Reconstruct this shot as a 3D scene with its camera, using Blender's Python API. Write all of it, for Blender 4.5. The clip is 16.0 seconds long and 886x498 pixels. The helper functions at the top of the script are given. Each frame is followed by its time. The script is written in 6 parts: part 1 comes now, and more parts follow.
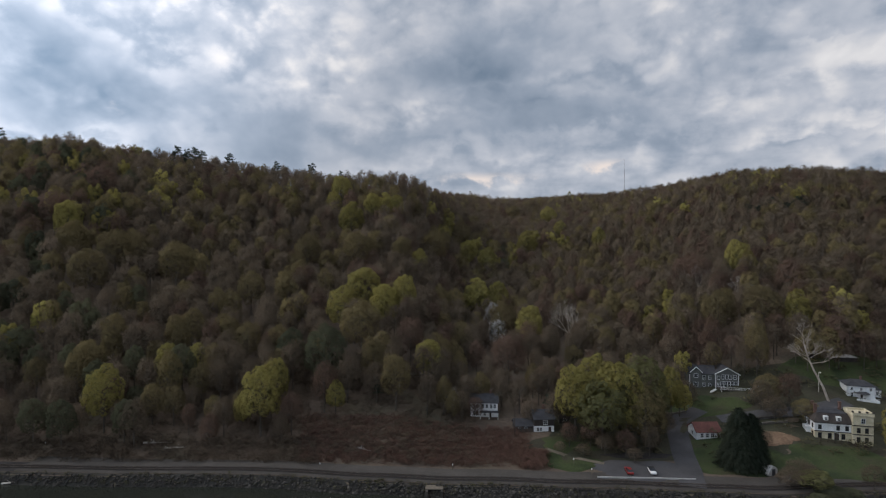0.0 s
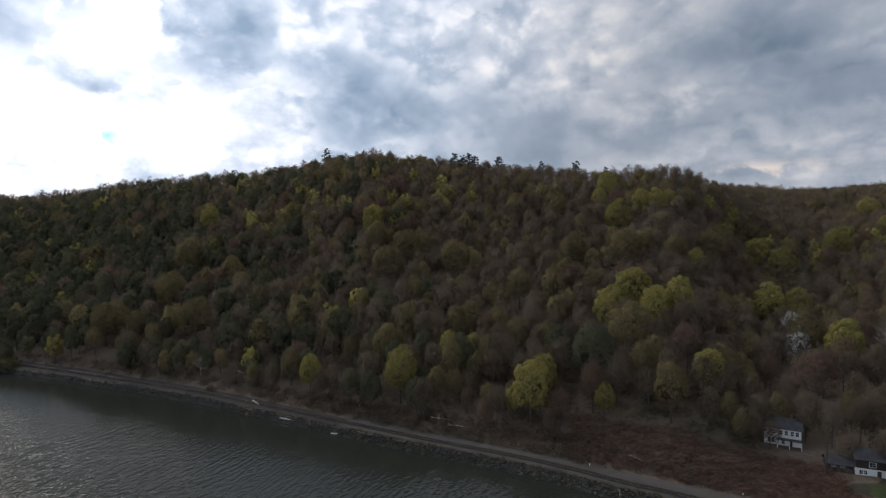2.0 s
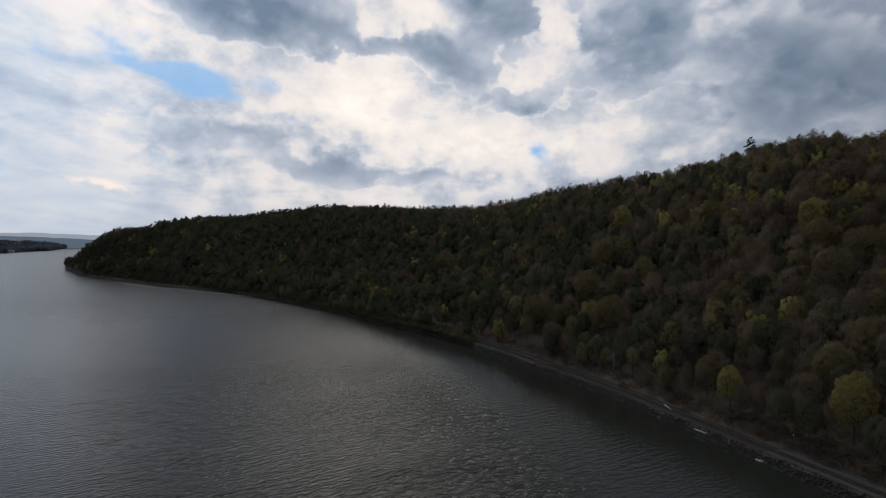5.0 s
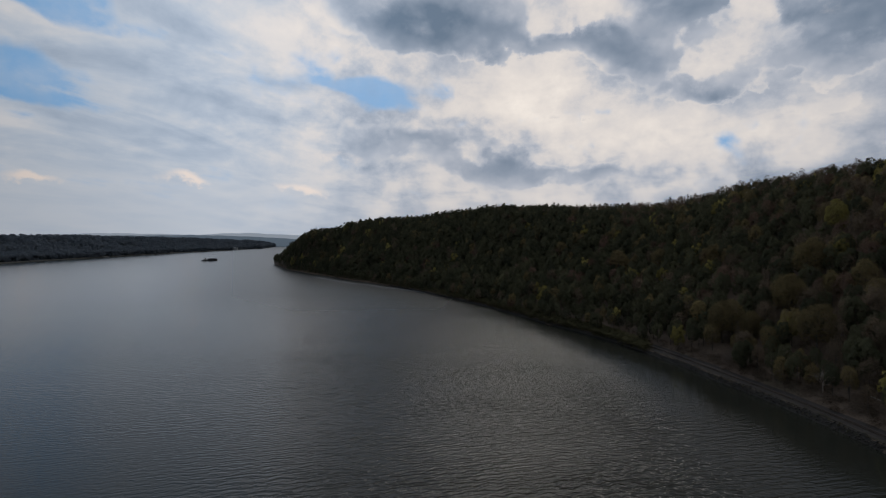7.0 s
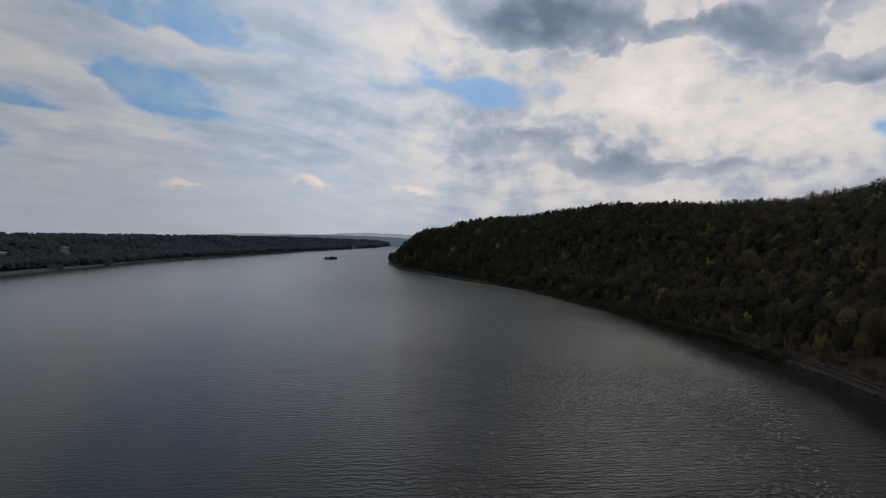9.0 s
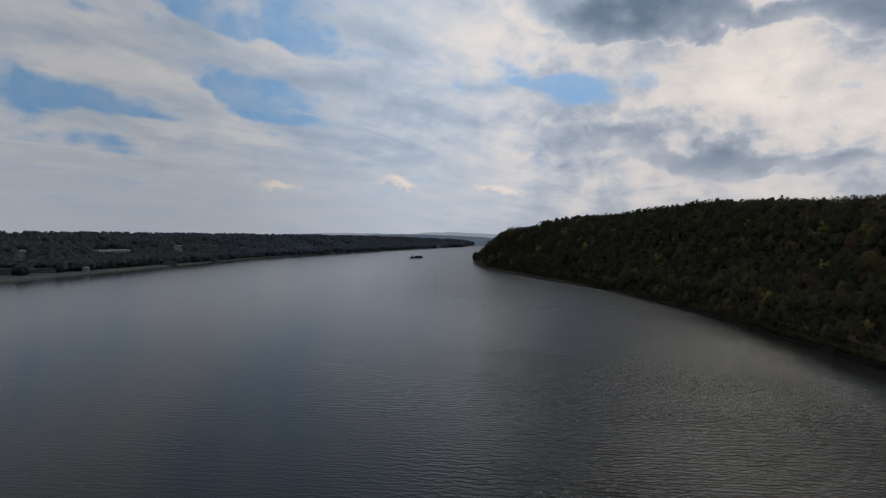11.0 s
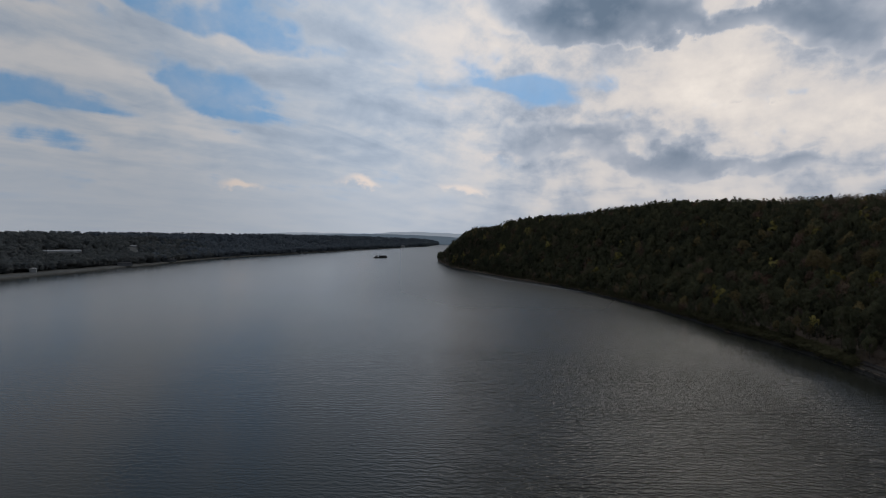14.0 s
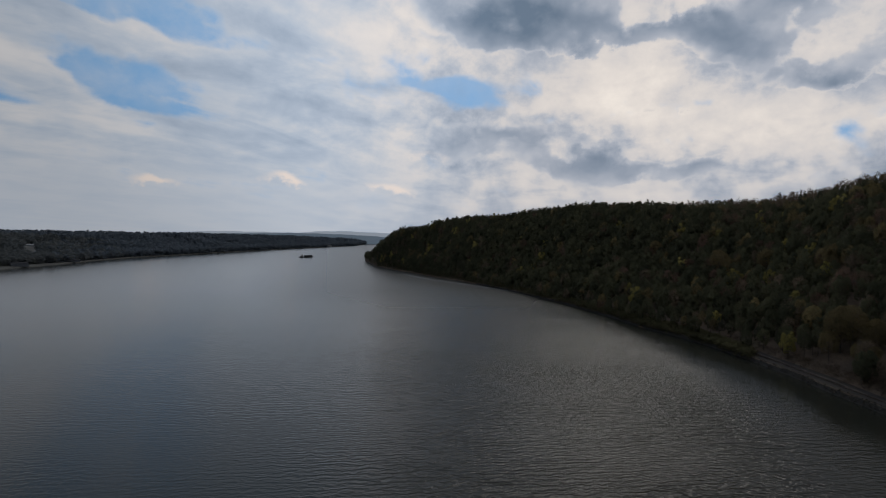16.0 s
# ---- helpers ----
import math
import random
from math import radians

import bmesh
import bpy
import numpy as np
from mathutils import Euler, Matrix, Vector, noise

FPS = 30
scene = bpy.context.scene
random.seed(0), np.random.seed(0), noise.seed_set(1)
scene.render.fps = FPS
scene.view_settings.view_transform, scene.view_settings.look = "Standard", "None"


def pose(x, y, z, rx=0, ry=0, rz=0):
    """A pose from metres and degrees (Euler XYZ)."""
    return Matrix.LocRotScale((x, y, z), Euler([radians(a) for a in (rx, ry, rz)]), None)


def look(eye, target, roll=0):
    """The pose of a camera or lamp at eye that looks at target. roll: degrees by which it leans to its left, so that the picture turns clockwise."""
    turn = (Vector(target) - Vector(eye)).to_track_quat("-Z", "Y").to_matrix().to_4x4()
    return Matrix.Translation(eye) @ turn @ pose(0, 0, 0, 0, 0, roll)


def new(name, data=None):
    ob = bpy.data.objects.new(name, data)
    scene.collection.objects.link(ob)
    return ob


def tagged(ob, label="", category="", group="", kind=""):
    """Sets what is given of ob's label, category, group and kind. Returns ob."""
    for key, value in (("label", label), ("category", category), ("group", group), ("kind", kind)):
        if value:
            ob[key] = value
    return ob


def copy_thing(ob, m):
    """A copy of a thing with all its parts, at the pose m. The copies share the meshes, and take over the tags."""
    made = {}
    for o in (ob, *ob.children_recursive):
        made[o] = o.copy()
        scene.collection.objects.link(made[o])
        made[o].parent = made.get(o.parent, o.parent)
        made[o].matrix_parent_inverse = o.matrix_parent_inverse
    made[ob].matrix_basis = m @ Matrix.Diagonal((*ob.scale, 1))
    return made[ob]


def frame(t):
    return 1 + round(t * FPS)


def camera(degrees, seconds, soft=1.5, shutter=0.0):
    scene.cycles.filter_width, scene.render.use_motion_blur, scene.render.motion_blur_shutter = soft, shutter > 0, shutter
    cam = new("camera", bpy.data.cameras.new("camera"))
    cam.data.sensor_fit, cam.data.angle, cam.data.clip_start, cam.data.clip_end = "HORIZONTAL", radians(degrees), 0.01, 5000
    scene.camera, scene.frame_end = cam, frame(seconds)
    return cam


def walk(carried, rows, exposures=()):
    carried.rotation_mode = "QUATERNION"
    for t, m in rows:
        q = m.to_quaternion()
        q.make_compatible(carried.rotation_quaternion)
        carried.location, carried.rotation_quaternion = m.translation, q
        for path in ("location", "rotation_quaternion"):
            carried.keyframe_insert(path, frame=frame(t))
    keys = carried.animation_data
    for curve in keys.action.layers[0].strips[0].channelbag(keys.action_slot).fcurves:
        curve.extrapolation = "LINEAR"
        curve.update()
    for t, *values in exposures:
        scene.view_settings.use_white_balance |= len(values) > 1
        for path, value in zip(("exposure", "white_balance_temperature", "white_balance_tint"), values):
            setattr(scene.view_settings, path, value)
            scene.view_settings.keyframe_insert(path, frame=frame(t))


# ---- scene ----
cam = camera(78.0, 16.0, soft=1.2)


def aim(eye, yaw, pitch, lean):
    """A level pose turned by yaw to the left, tipped by pitch and leaned."""
    return pose(*eye, 90, 0, yaw) @ pose(0, 0, 0, pitch) @ pose(0, 0, 0, 0, 0, lean)


# seconds, eye, yaw, pitch, lean: a drone that turns above the river and drifts a few metres
FLIGHT = (
    (0.0, (0.00, 0.00, 70.00), 0.00, -0.42, 0.18),
    (0.5, (-1.00, 0.00, 70.00), 5.06, -0.70, 0.15),
    (1.0, (-1.90, 0.00, 70.00), 12.88, -0.70, 0.23),
    (1.5, (-2.85, 0.00, 70.00), 19.78, -0.75, 0.34),
    (2.0, (-3.70, 0.00, 70.00), 26.64, -0.77, 0.40),
    (2.5, (-4.35, 0.00, 70.00), 33.42, -0.83, 0.36),
    (3.0, (-4.80, 0.00, 70.00), 40.41, -0.89, 0.37),
    (3.5, (-5.00, 0.00, 70.00), 47.43, -0.90, 0.42),
    (4.0, (-5.00, 0.00, 70.00), 54.45, -0.89, 0.41),
    (4.5, (-5.00, 0.00, 70.00), 61.13, -0.94, 0.26),
    (5.0, (-5.00, 0.00, 70.00), 67.79, -0.93, 0.21),
    (7.5, (-5.00, 0.00, 70.00), 87.33, -1.10, 0.24),
    (8.0, (-5.00, 0.00, 70.00), 89.12, -1.13, 0.24),
    (8.5, (-5.00, 0.00, 70.00), 92.88, -1.16, 0.23),
    (9.0, (-5.00, 0.00, 70.00), 96.78, -1.17, 0.16),
    (9.5, (-5.00, 0.00, 70.00), 98.26, -1.17, 0.06),
    (10.0, (-5.00, 0.00, 70.00), 100.95, -1.20, 0.14),
    (12.5, (-5.00, 0.00, 70.00), 108.07, -1.28, 0.09),
    (13.0, (-5.00, 0.00, 70.00), 107.89, -1.28, 0.09),
    (13.5, (-5.00, 0.00, 70.00), 104.37, -1.29, 0.13),
    (14.0, (-5.00, 0.00, 70.00), 101.89, -1.29, 0.17),
    (14.5, (-5.00, 0.00, 70.00), 99.84, -1.28, 0.20),
    (15.0, (-5.00, 0.00, 70.00), 95.74, -1.29, 0.24),
    (15.5, (-5.00, 0.00, 70.00), 94.92, -1.31, 0.21),
    (16.0, (-5.00, 0.00, 70.00), 94.34, -1.29, 0.42),
)
PATH = [(t, aim(eye, yaw, pitch, lean)) for t, eye, yaw, pitch, lean in FLIGHT]
EXPOSURES = [(0.0, 0.02), (1.5, 0.02), (2.5, -0.32), (3.5, -0.7), (5.0, -0.98), (7.5, -1.3), (16.0, -1.32)]
walk(cam, PATH, EXPOSURES)

# ---- sky, sun ----
SUN_AZ, SUN_EL, GLOW_AZ, GLOW_EL = 74.0, 35.0, 72.0, 27.0     # degrees to the left of the first view, and above the horizon; the glow in the thin cloud below the sun


class Val:
    """A socket of a node tree that takes plain arithmetic."""

    def __init__(self, tree, socket):
        self.tree, self.socket = tree, socket

    def op(self, kind, *others, clamp=False):
        node = self.tree.nodes.new("ShaderNodeMath")
        node.operation, node.use_clamp = kind, clamp
        for slot, value in zip(node.inputs, (self, *others)):
            if isinstance(value, Val):
                self.tree.links.new(value.socket, slot)
            else:
                slot.default_value = value
        return Val(self.tree, node.outputs[0])

    def __add__(self, o):
        return self.op("ADD", o)

    def __sub__(self, o):
        return self.op("SUBTRACT", o)

    def __mul__(self, o):
        return self.op("MULTIPLY", o)

    def __truediv__(self, o):
        return self.op("DIVIDE", o)

    def ramp(self, low, high):
        """0 below low, 1 above high, smooth between."""
        node = self.tree.nodes.new("ShaderNodeMapRange")
        node.interpolation_type = "SMOOTHSTEP"
        self.tree.links.new(self.socket, node.inputs["Value"])
        node.inputs["From Min"].default_value, node.inputs["From Max"].default_value = low, high
        return Val(self.tree, node.outputs["Result"])


def mix_colour(tree, factor, a, b):
    node = tree.nodes.new("ShaderNodeMix")
    node.data_type = "RGBA"
    tree.links.new(factor.socket if isinstance(factor, Val) else factor, node.inputs[0])
    for slot, value in ((node.inputs[6], a), (node.inputs[7], b)):
        if isinstance(value, tuple):
            slot.default_value = (*value, 1)
        else:
            tree.links.new(value, slot)
    return node.outputs[2]


# cloud masses: bearing, height, half width, half height, tilt (degrees), weight
NORTH_CLOUDS = (
    (-2.1, 17.9, 11.8, 4.4, 0, 0.77),
    (-8.6, 13.4, 11.3, 2.2, -3, 0.7),
    (2, 10.4, 10.2, 2.7, 3, 0.63),
    (-12.6, 11.3, 9.2, 2.3, -5, 0.56),
    (-30.3, 14.7, 8.9, 2.3, -14, 0.4),
    (-33.6, 19.3, 5.9, 2.5, -20, 0.45),
    (-14.2, 22, 7.2, 3.2, 0, 0.35),
    (34.4, 11.7, 10.3, 3.4, 0, 0.3),
    (10.7, 11.1, 9.9, 3.5, 0, 0.3),
    (-35.7, 9.5, 4.5, 1, -10, 0.3),
    (25.1, 14.3, 3.1, 1.6, 0, 0.2),
)
WEST_CLOUDS = (
    (49.9, 18.1, 7.7, 3.8, 0, 0.55),
    (37.1, 19.9, 4.0, 3.7, 0, 0.35),
    (24.7, 23.1, 3.2, 1.8, 0, 0.5),
    (30.5, 13.6, 14.7, 5.2, 0, 0.25),
    (46.3, 8.8, 5.9, 1.3, 0, 0.3),
    (66.4, 17.2, 7.7, 2.7, 24, 0.7),
    (59.4, 14.2, 3.3, 1.7, 20, 0.5),
    (50.0, 17.2, 6.3, 4.1, 0, 0.8),
    (47.7, 21.5, 6.9, 2.9, 0, 0.45),
    (51.4, 12.0, 3.2, 1.2, 0, 0.5),
    (60.9, 20.6, 5.1, 2.8, 25, 0.5),
    (75.6, 7.5, 8.3, 1.8, 3, 0.36),
    (73.5, 13.1, 2.6, 0.6, 5, 0.3),
    (36.5, 16.3, 8.6, 6.5, 0, 0.4),
)
SUN_CLOUDS = (
    (63.3, 23, 8.9, 2.6, 8, 1),
    (76.2, 6.4, 10.2, 2, 3, 0.3),
    (89.5, 9.2, 8, 2.5, 10, 0.34),
    (72.4, 13.2, 3.4, 0.9, 0, 0.45),
    (58.6, 10, 8.4, 1.62, 0, 0.22),
    (72.4, 13.7, 3, 0.9, 0, 0.5),
    (85, 20.4, 8.9, 3.1, 8, 0.75),
    (71.8, 6.8, 11.3, 2.12, 0, 0.25),
    (50.2, 11.8, 3.8, 1.5, 0, 0.38),
    (37.5, 14.8, 6.3, 6, 0, 0.4),
    (87.3, 21.2, 16.4, 3.5, 6, 1),
    (69.8, 19.5, 8.6, 3, 0, 0.7),
    (58.9, 14.6, 4.8, 2, -8, 0.65),
    (73.8, 13.2, 4.1, 1.1, 0, 0.5),
    (87.2, 8.8, 11.9, 2.62, 8, 0.34),
    (59.7, 7.7, 5.2, 2.12, 0, 0.3),
    (80.4, 24.3, 31.1, 3.5, 0, 0.45),
    # unseen dark cloud overhead, added to darken what the water reflects
    (118, 45, 46, 16, 0, 0.9),
)
NORTH_LIGHT = (
    (16.3, 20.3, 8.8, 4.5, -10, 0.5),
    (34, 19, 8.9, 2.7, 0, 0.35),
    (-36.4, 16.1, 6.7, 1.82, -24, 1.17),
    (-34.1, 11.3, 6.9, 1.69, -15, 1.06),
    (-3.3, 6.8, 9.5, 1.26, 0, 0.33),
    (-17.3, 8.1, 3.9, 0.8, 0, 0.46),
    (5.5, 14.1, 3.6, 1.3, 0, 0.3),
    (-25.7, 13.8, 4, 3.12, -20, 0.53),
    (21.1, 15.8, 6.5, 2.2, 0, 0.3),
    (-38.1, 6.9, 2.3, 1.56, 0, 0.85),
    (53.7, 12, 14.2, 5.4, 0, 0.7),
    (41.3, 21.3, 5, 2.8, 0, 0.6),
    (15.9, 20.7, 4.4, 4.1, 0, 0.4),
    (30.5, 21.9, 6.2, 3.5, 0, 0.3),
)
SUN_LIGHT = (
    # added bright patch, mostly above the view, that lights up the near water
    (73, 32, 15, 12, 0, 1.3),
    (77.1, 13.7, 10.6, 4.7, 12, 0.8),
    (59.4, 10.0, 16.3, 3.1, 0, 0.7),
    (56.1, 19.4, 2.6, 2.8, 0, 0.5),
    (45.9, 16.3, 3.7, 0.8, 0, 0.4),
    (83.7, 12.3, 14.9, 2.6, 5, 0.5),
    (67.9, 10.9, 12.8, 3.5, 3, 0.6),
    (48.7, 14.0, 5.4, 0.9, -6, 0.5),
    (73.6, 16.3, 7.4, 3.0, 0, 0.6),
    (63.0, 10.7, 11.3, 2.9, 0, 0.45),
    (70.6, 21.6, 5.1, 1.7, 0, 0.5),
    (56.5, 21.0, 2.4, 1.6, 0, 0.5),
    (77.6, 15.3, 8.6, 2.7, 0, 0.6),
    (67.8, 10.9, 13.1, 3.5, 6, 0.5),
    (74.4, 21.3, 3.5, 1.2, 0, 0.7),
    (55.4, 11.1, 3.6, 2.6, 0, 0.4),
    (101.3, 20.1, 16.1, 3.8, 10, 0.35),
    (64.0, 7.0, 2.8, 1.0, 10, 0.3),
)
CLEAR_GAPS = (
    (93.8, 15.9, 2.5, 0.9, 8, 0.55),
    (96.2, 15.9, 3.8, 1.1, 15, 0.55),
    (90.3, 15.1, 5.4, 1.4, 10, 0.45),
    (96.6, 15.6, 4.9, 0.9, 6, 0.55),
    (90.2, 14.5, 6.1, 1.4, 0, 0.42),
    (68.8, 13.2, 4.6, 0.8, 0, 0.7),
    (70.5, 15.5, 1.6, 1.1, 0, 0.5),
    (84.3, 11, 3.5, 0.6, 0, 0.4),
    (123.2, 20.5, 10.1, 3.1, 10, 1.2),
    (141.9, 12.5, 9.9, 2, 4, 1.2),
    (125.4, 14.3, 7.3, 2.5, 8, 1.1),
    (122.1, 11.7, 6.3, 1, 4, 0.7),
    (108.3, 16.8, 6.2, 0.8, 10, 0.5),
    (134.4, 20.6, 10.3, 1.1, 8, 0.8),
    # added clear sky, mostly above the view, to turn the water's reflection blue
    (132, 38, 40, 16, 0, 1.1),
)
THIN_SHEETS = (
    (139.4, 16.1, 12.0, 2.3, 18, 0.7),
    (129.6, 13.1, 4.3, 1.4, 14, 0.7),
    (124.3, 17.7, 12.7, 0.9, 12, 0.75),
    (145.8, 13.2, 2.4, 1.9, 0, 0.6),
    (137.7, 10.3, 13.1, 1.0, 3, 0.5),
    (109.5, 20.2, 10.7, 4.1, 0, 0.4),
)
LOW_PUFFS = (
    (-4.0, 6.9, 8.0, 1.0, 0, 0.6),
    (-17.0, 8.3, 3.6, 0.7, 0, 0.5),
    (110.4, 5.6, 2.6, 0.7, 12, 1),
    (121.9, 5.1, 2.2, 0.5, 8, 1),
    (101.0, 5.2, 2.6, 0.6, 4, 0.55),
    (98.4, 5.0, 1.8, 0.6, 10, 0.6),
    (95.5, 8.4, 3.0, 0.8, 4, 0.5),
)


def build_sky():
    world = bpy.data.worlds.new("sky")
    scene.world = world
    world.use_nodes = True
    tree = world.node_tree
    tree.nodes.clear()
    link = tree.links.new
    clear = tree.nodes.new("ShaderNodeTexSky")
    clear.sky_type, clear.sun_disc = "NISHITA", False
    clear.sun_elevation, clear.sun_rotation = radians(SUN_EL), radians(-SUN_AZ)
    clear.air_density, clear.dust_density = 1.0, 1.5
    coords = tree.nodes.new("ShaderNodeTexCoord")
    split = tree.nodes.new("ShaderNodeSeparateXYZ")
    link(coords.outputs["Generated"], split.inputs[0])
    x, y, z = (Val(tree, s) for s in split.outputs)
    el = z.op("ARCSINE") * (180 / math.pi)
    az = (x * -1.0).op("ARCTAN2", y) * (180 / math.pi)

    def vector(*values):
        node = tree.nodes.new("ShaderNodeCombineXYZ")
        for slot, value in zip(node.inputs, values):
            link(value.socket, slot)
        return node.outputs[0]

    def mapped(source, stretch, turn=0.0):
        node = tree.nodes.new("ShaderNodeMapping")
        node.vector_type = "TEXTURE"
        link(source, node.inputs["Vector"])
        node.inputs["Rotation"].default_value = (0, 0, radians(turn))
        node.inputs["Scale"].default_value = stretch
        return node.outputs[0]

    def cloud_noise(source, scale, detail, rough, warp=0.0, colour=False):
        node = tree.nodes.new("ShaderNodeTexNoise")
        link(source, node.inputs["Vector"])
        for key, value in (("Scale", scale), ("Detail", detail), ("Roughness", rough), ("Distortion", warp)):
            node.inputs[key].default_value = value
        if not colour:
            return Val(tree, node.outputs[0]) - 0.5
        apart = tree.nodes.new("ShaderNodeSeparateColor")
        link(node.outputs[1], apart.inputs[0])
        return Val(tree, apart.outputs[0]) - 0.5, Val(tree, apart.outputs[1]) - 0.5

    # the cloud deck seen in perspective, and the round heaps seen from the side
    high = z.op("MAXIMUM", 0.0) + 0.16
    deck = vector(x / high, y / high)
    heaps = mapped(coords.outputs["Generated"], (1, 1, 0.8))
    puff, small = cloud_noise(heaps, 6.0, 8, 0.52, 0.2), cloud_noise(heaps, 17, 9, 0.58, 0.15)
    broad = cloud_noise(heaps, 2.8, 5, 0.45, 0.3)
    middle = az.ramp(40.0, 60.0) * (az.ramp(92.0, 110.0) * -1.0 + 1.0)
    sheet_noise = cloud_noise(deck, 2.4, 8, 0.58, 0.5)
    streak = cloud_noise(mapped(deck, (3.2, 1, 1), 152), 2.6, 7, 0.5, 0.5)
    stir_a, stir_e = cloud_noise(heaps, 8, 4, 0.45, 0.0, True)
    lumps = tree.nodes.new("ShaderNodeTexVoronoi")
    lumps.feature = "SMOOTH_F1"
    link(vector(x + stir_a * 0.12, y + stir_e * 0.12, z * 1.5 + puff * 0.12), lumps.inputs["Vector"])
    for key, value in (("Scale", 13.0), ("Detail", 2.0), ("Roughness", 0.5), ("Smoothness", 0.35)):
        lumps.inputs[key].default_value = value
    billow = Val(tree, lumps.outputs["Distance"]) * -1.0 + 0.42
    ragged = vector(az + stir_a * 15.0 + small * 6.0, el + stir_e * 7.0 + small * 3.5)
    calm = vector(az + stir_a * 10.0 + streak * 8.0, el + stir_e * 5.0 + streak * 3.0)
    low_place = vector(az + stir_a * 5.0, el + small * 3.0)

    def masses(rows, where):
        """The sum of soft patches of cloud."""
        total = None
        for a, e, wide, tall, tilt, weight in rows:
            at = tree.nodes.new("ShaderNodeMapping")
            at.vector_type = "TEXTURE"
            link(where, at.inputs["Vector"])
            at.inputs["Location"].default_value = (a, e, 0)
            at.inputs["Rotation"].default_value = (0, 0, radians(tilt))
            at.inputs["Scale"].default_value = (wide * 1.3, tall * 1.3, 1)
            ball = tree.nodes.new("ShaderNodeTexGradient")
            ball.gradient_type = "SPHERICAL"
            link(at.outputs[0], ball.inputs[0])
            value = Val(tree, ball.outputs[1])
            total = value * weight if total is None else value.op("MULTIPLY_ADD", weight, total)
        return total

    grey = masses(NORTH_CLOUDS + WEST_CLOUDS + SUN_CLOUDS, ragged)
    pale = masses(NORTH_LIGHT + SUN_LIGHT, ragged)
    gaps = masses(CLEAR_GAPS, calm) - masses(THIN_SHEETS, calm)
    puffs = masses(LOW_PUFFS, low_place)
    near_sun = tree.nodes.new("ShaderNodeVectorMath")
    near_sun.operation = "DOT_PRODUCT"
    link(coords.outputs["Generated"], near_sun.inputs[0])
    near_sun.inputs[1].default_value = GLOW_WAY
    halo = Val(tree, near_sun.outputs["Value"]).ramp(0.45, 1.0)
    south = az.ramp(82.0, 112.0)
    north = az.ramp(28.0, 58.0) * -1.0 + 1.0
    low = (el * -1.0).ramp(-9.0, -1.0)
    # thick grey heaps in front of a thin bright sheet; their thin rims let the light through
    thick = grey * (north * 0.35 + 1.2) - pale * 0.75 + north * 0.26 + 0.16 + broad * (north * 1.0) + puff * 1.7 + small * 0.7 + billow * 0.55 - south * 0.5 + halo * 0.12
    cover = thick.ramp(0.1, 0.55)
    cover = cover + (thick.ramp(0.02, 0.72) - cover) * north
    scraps = (billow * 1.5 + small * 2.0 + puff * 1.0 + stir_e * 0.8).ramp(0.1, 0.5) * middle
    sheet = north * -0.14 + 0.70 + pale * 0.2 + streak * (south * 0.45 + 0.3) + sheet_noise * (north * -0.35 + 0.6) + (small * 0.5 + billow * 0.3) * (south * -0.65 + 1.0) + (puff * -1.1 - billow * 0.35 + small * 0.5) * middle + south * 0.01 - halo * 0.17
    body = thick.ramp(0.2, 1.6) * -0.44 + 0.68 + small * (north * -0.3 + 0.6) + billow * 0.4 + puff * 0.3 - broad * (north * 0.5) + pale * 0.18
    light = sheet + (body - sheet) * cover + cover * (cover * -1.0 + 1.0) * (north * -0.25 + 0.3) - scraps * (cover * -1.0 + 1.0) * 0.13
    glare = (light - 0.72).op("MAXIMUM", 0.0)
    light = light - glare * 0.5
    still = (el * -1.0).ramp(-13.0, -2.0) * (south * 0.65 + 0.2)
    light = light * (still * -1.0 + 1.0) + still * 0.585
    ramp = tree.nodes.new("ShaderNodeValToRGB")
    stops = ramp.color_ramp.elements
    stops[0].position, stops[0].color = 0.0, (0.165, 0.225, 0.31, 1)
    stops[1].position, stops[1].color = 1.0, (1.0, 0.98, 0.96, 1)
    for at, c in ((0.3, (0.315, 0.37, 0.46)), (0.5, (0.49, 0.525, 0.60)), (0.7, (0.71, 0.71, 0.74))):
        stops.new(at).color = (*c, 1)
    link(light.socket, ramp.inputs[0])
    gap = (gaps.op("MINIMUM", 0.8) + south * 0.27 + streak * 2.5 + small * 0.9 + puff * 1.3 + billow * 0.5 - cover * 0.25 - north * 0.6).ramp(0.08, 0.8) * (small * 0.8 + puff * 0.5 + 0.82)
    grey_tone = tree.nodes.new("ShaderNodeMix")
    grey_tone.data_type, grey_tone.blend_type = "RGBA", "MULTIPLY"
    link((halo * light.ramp(0.5, 0.85)).socket, grey_tone.inputs[0])
    link(ramp.outputs[0], grey_tone.inputs[6])
    grey_tone.inputs[7].default_value = (1.07, 1.0, 0.93, 1)
    clear_sky = tree.nodes.new("ShaderNodeVectorMath")
    clear_sky.operation = "SCALE"
    link(clear.outputs[0], clear_sky.inputs[0])
    clear_sky.inputs["Scale"].default_value = 0.06
    lit_blue = mix_colour(tree, gap * 0.0 + 0.12, (0.22, 0.455, 0.78), clear_sky.outputs[0])
    thin = tree.nodes.new("ShaderNodeMix")
    thin.data_type, thin.blend_type = "RGBA", "MULTIPLY"
    link((south * (light.ramp(0.5, 0.78) * -1.0 + 1.0)).socket, thin.inputs[0])
    link(grey_tone.outputs[2], thin.inputs[6])
    thin.inputs[7].default_value = (0.95, 1.03, 1.09, 1)
    sky = mix_colour(tree, gap * (low * -1.0 + 1.0), thin.outputs[2], lit_blue)
